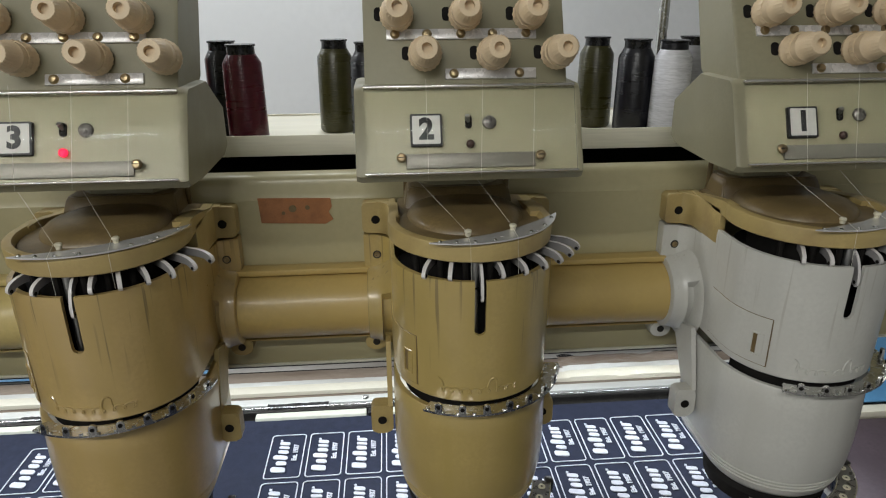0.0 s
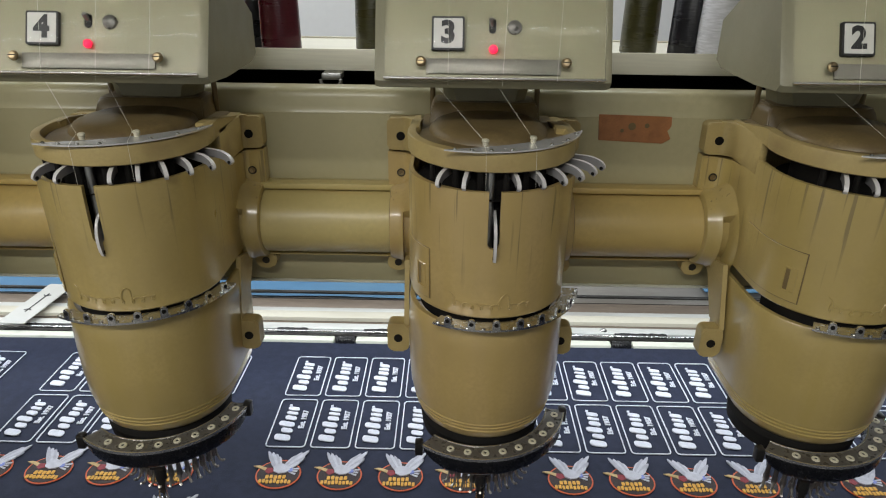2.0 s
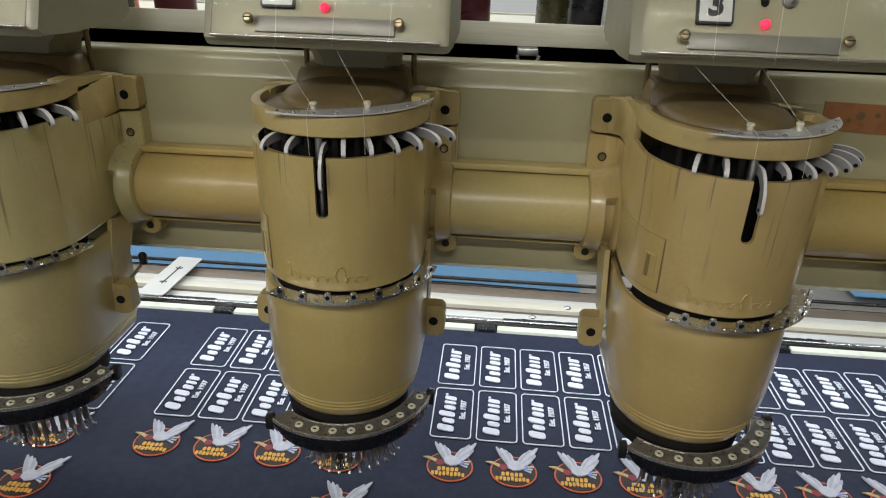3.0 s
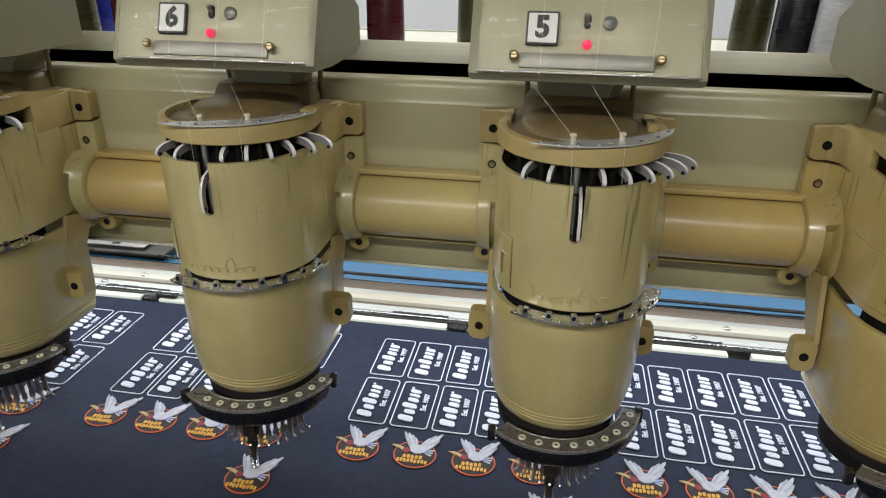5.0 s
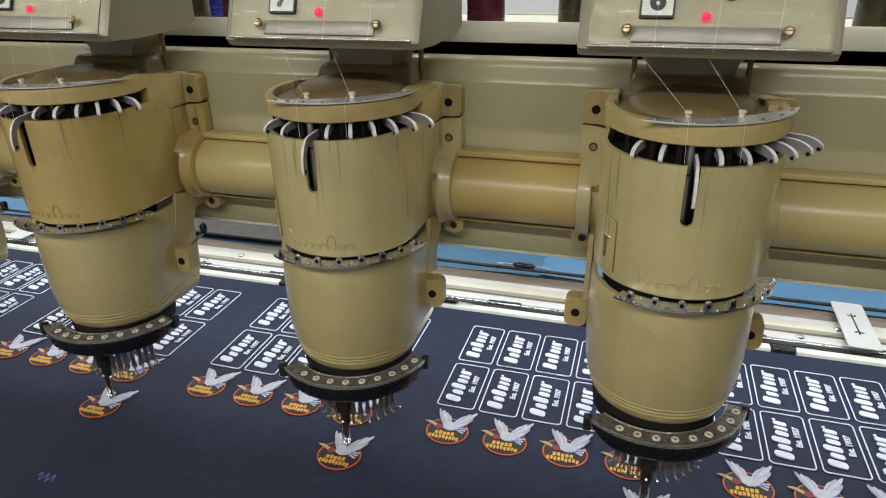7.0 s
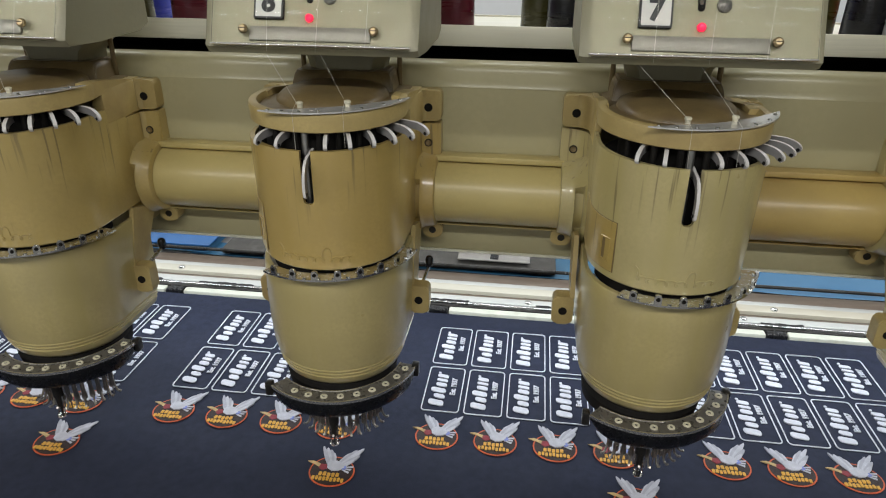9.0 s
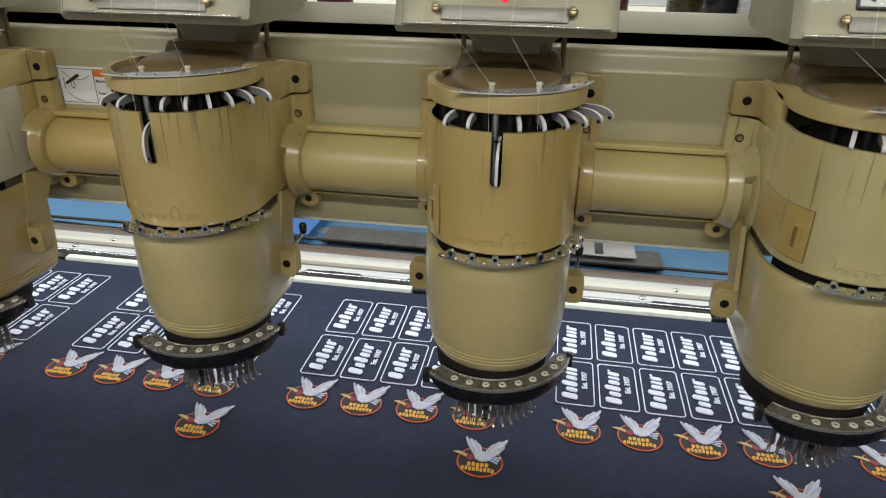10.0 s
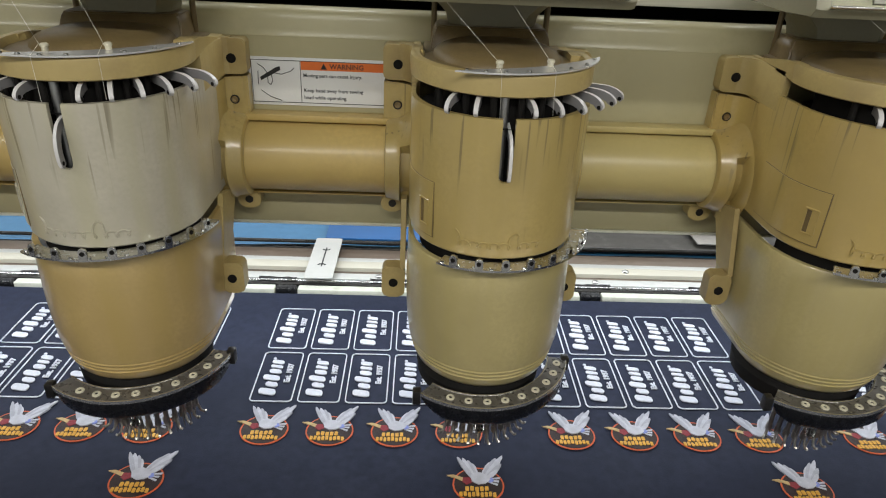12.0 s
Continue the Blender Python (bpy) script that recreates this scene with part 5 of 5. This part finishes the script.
def bird_mesh():
    """A round badge with a pale bird rising from it and two gold bars for its words."""
    bm = bmesh.new()
    flat(bm, ellipse(0, 0, 0.0278, 0.0245, 32), 0.0002, 0.0010, 1)
    flat(bm, ellipse(0, 0, 0.0260, 0.0227, 32), 0.0004, 0.0013, 2)
    # wings of overlapping feathers, body, head, bill and tail
    def feather(x0, y0, x1, y1, w, lift, tone):
        dx, dy = x1 - x0, y1 - y0
        k = math.hypot(dx, dy)
        nx, ny = -dy / k * w, dx / k * w
        side = ((0.0, 0.5), (0.3, 1.0), (0.72, 0.95), (0.93, 0.5))
        pts = [(x0 + dx * u + nx * v, y0 + dy * u + ny * v) for u, v in side] + [(x1, y1)] + [(x0 + dx * u - nx * v, y0 + dy * u - ny * v) for u, v in reversed(side)]
        flat(bm, pts, 0.0004, lift, tone)

    for k, (x0, y0, x1, y1, w) in enumerate(((-0.0010, 0.010, -0.0052, 0.0300, 0.0036), (-0.0025, 0.009, -0.0100, 0.0350, 0.0036), (-0.0040, 0.008, -0.0155, 0.0378, 0.0034), (-0.0050, 0.007, -0.0215, 0.0395, 0.0030))):
        feather(x0, y0, x1, y1, w * 0.86, 0.0019 + 0.00012 * k, 7 if k % 2 else 0)
    for k, (x0, y0, x1, y1, w) in enumerate(((0.0045, 0.010, 0.0155, 0.0325, 0.0036), (0.0050, 0.009, 0.0220, 0.0385, 0.0037), (0.0065, 0.008, 0.0300, 0.0425, 0.0034), (0.0085, 0.0075, 0.0275, 0.0300, 0.0034), (0.0095, 0.007, 0.0225, 0.0210, 0.0030))):
        feather(x0, y0, x1, y1, w * 0.86, 0.0019 + 0.00012 * k, 7 if k % 2 else 0)
    flat(bm, [(-0.0080, 0.0110), (-0.0068, 0.0040), (0.0000, 0.0000), (0.0075, 0.0012), (0.0135, 0.0060), (0.0100, 0.0130), (0.0020, 0.0165), (-0.0050, 0.0150)], 0.0004, 0.0027, 0)
    for k in range(3):
        flat(bm, [(0.0110, 0.0070 - 0.0020 * k), (0.0130, 0.0085 - 0.0024 * k), (0.0245 - 0.0016 * k, 0.0105 - 0.0048 * k), (0.0235 - 0.0016 * k, 0.0080 - 0.0048 * k)], 0.0005, 0.0020, 0)
    flat(bm, [(-0.0165, 0.0095), (-0.0090, 0.0095), (-0.0065, 0.0030), (-0.0125, -0.0005), (-0.0175, 0.0035)], 0.0004, 0.0018, 3)
    flat(bm, [(-0.0335, 0.0125), (-0.0265, 0.0135), (-0.0160, 0.0095), (-0.0170, 0.0045), (-0.0255, 0.0090)], 0.0004, 0.0018, 5)
    flat(bm, [(0.0105, 0.0060), (0.0150, 0.0095), (0.0170, 0.0050), (0.0125, 0.0020)], 0.0004, 0.0026, 6)
    # two broken gold bars in place of the words
    for y, x0, x1, k in ((-0.0062, -0.0150, 0.0110, 5), (-0.0135, -0.0215, 0.0185, 9)):
        w = (x1 - x0) / k
        for i in range(k):
            flat(bm, rounded(x0 + w * (i + 0.5), y + 0.0006 * math.sin(i * 2.1), w * 0.74, 0.0058, 0.0009, 2), 0.0005, 0.0022, 4)
    return mesh_from(bm, "bird_badge", [ST_WING, ST_ORANGE, ST_BLACK, ST_RED, ST_GOLD, ST_TAN, ST_BLUE, ST_SHADE], 30)


BADGE, BIRD = badge_mesh(), bird_mesh()
for g in range(11):
    for k in range(5):
        for yc in (0.0970, -0.0130):
            ob = part("badge", BADGE, None, cloth)
            ob.location = (-0.6310 - PITCH * g + 0.02625 + 0.0585 * k, yc, 0)
for n in HEADS:
    for bx in (-0.241, -0.1655, -0.090, -0.0145):
        ob = part("bird_badge", BIRD, None, cloth)
        ob.location = (bx - PITCH * n, -0.1125, 0)
    ob = part("bird_badge", BIRD, None, cloth)
    ob.location = (0.003 - PITCH * n, -0.1915, 0)

# ------------------------------------------------------------------ the heads
first_head = embroidery_head()
tagged(first_head, "tan enamelled embroidery head with needle ring, take-up levers and numbered panel", "embroidery head", "embroidery heads")
movers = []
heads = {}
for n in HEADS:
    m = Matrix.Translation((-PITCH * n, 0, BASE))
    heads[n] = copy_thing(first_head, m) if n > 1 else first_head
first_head.matrix_basis = Matrix.Translation((-PITCH, 0, BASE))
for n in HEADS:
    number_plate(heads[n], n)
    if n in (5, 8, 9):
        thumb_screw(heads[n])
    movers.append(moving_parts(heads[n]))
# shells repainted or yellowed head by head
UPPER = ("upper_shell", "side_flange", "tube_collar", "raised_script")
for n, upper, lower, door in ((1, GREYWHITE, GREYWHITE, GREYWHITE), (5, PALE, PALE_LOW, PALE), (6, PALE, PALE_LOW, PALE), (7, PALE, PALE_LOW, YELLOW),
                              (8, YELLOW, PALE_LOW, YELLOW), (9, TAN, PALE_LOW, TAN), (10, GREYTAN, PINKISH_LOW, GREYTAN), (3, PINKISH, PINKISH_LOW, PINKISH)):
    for ob in heads[n].children:
        kind = ob.name.split(".")[0]
        paint = upper if kind in (UPPER if n != 10 else ("upper_shell", "raised_script")) else lower if kind == "lower_shell" else door if kind == "side_door" else GREYWHITE if n == 1 and kind in ("strut", "lower_lug", "foot_pad") else None
        if paint:
            ob.data = ob.data.copy()
            ob.data.materials[0] = paint
        if paint and kind == "side_door":
            for grip in ob.children:
                if grip.name.startswith("grip_frame"):
                    grip.data = grip.data.copy()
                    grip.data.materials[0] = paint
# the lamps of the first two heads are out
for n in (1, 2):
    for ob in heads[n].children_recursive:
        if ob.name.startswith("indicator_lamp"):
            ob.data = ob.data.copy()
            ob.data.materials[0] = DARKLED
            tagged(ob, "unlit dark indicator lamp")
tagged(heads[1], "embroidery head with grey-white shells under a tan cap")
tagged(heads[8], "embroidery head with a strongly yellowed upper shell")
tagged(heads[7], "pale tan embroidery head with a yellowed side door")
tagged(heads[10], "embroidery head with a greyish upper and tan lower shell")


def motions():
    """The machine stands until about 0.7 s and then sews: levers dip, needles stab, the cloth shifts a little."""
    dips = {0.0: 0.0, 0.5: 0.0, 0.7: 0.0, 1.0: 0.12, 1.5: 0.45, 2.0: 1.0, 2.5: 0.02, 4.5: 0.5, 5.0: 0.55, 5.5: 0.7, 6.0: 0.3, 6.5: 1.0,
            7.0: 0.2, 9.0: 0.45, 9.5: 0.48, 10.0: 0.6, 10.5: 0.15, 11.0: 0.55, 11.5: 0.3, 12.0: 0.6}
    lifts = {0.0: 1.0, 0.5: 1.0, 0.7: 1.0, 1.0: 0.9, 1.5: 0.6, 2.0: 0.2, 2.5: 1.0, 4.5: 0.8, 5.0: 0.0, 5.5: 0.45, 6.0: 0.5, 6.5: 1.0,
             7.0: 0.0, 9.0: 0.35, 9.5: 0.0, 10.0: 0.75, 10.5: 0.2, 11.0: 1.0, 11.5: 0.0, 12.0: 0.9}
    times = [i / 10 for i in range(121)]
    level, lift = [], []
    for i, t in enumerate(times):
        beat = 2 * math.pi * (0.37 * i + 0.05 * (i % 3))
        level.append(dips[t] if t in dips else 0.0 if t < 0.7 else 0.5 - 0.5 * math.cos(beat))
        lift.append(lifts[t] if t in lifts else 1.0 if t < 0.7 else 0.5 + 0.5 * math.cos(beat + 0.6))
    for lever, needle in movers:
        walk(lever, [(t, LEVER_REST @ pose(-0.022 + 0.022 * min(1.0, 5 * v), 0, 0, 0, 20 * v, 0)) for t, v in zip(times, level)])
        walk(needle, [(t, NEEDLE_REST @ pose(0, 0, 0.058 * v)) for t, v in zip(times, lift)])
    walk(cloth, [(t, pose(0.0015 * math.sin(t * 2.3), 0.0035 - 0.0072 * t / 12 + 0.0008 * math.sin(t * 3.1), TZ)) for t in [i / 4 for i in range(49)]])


motions()
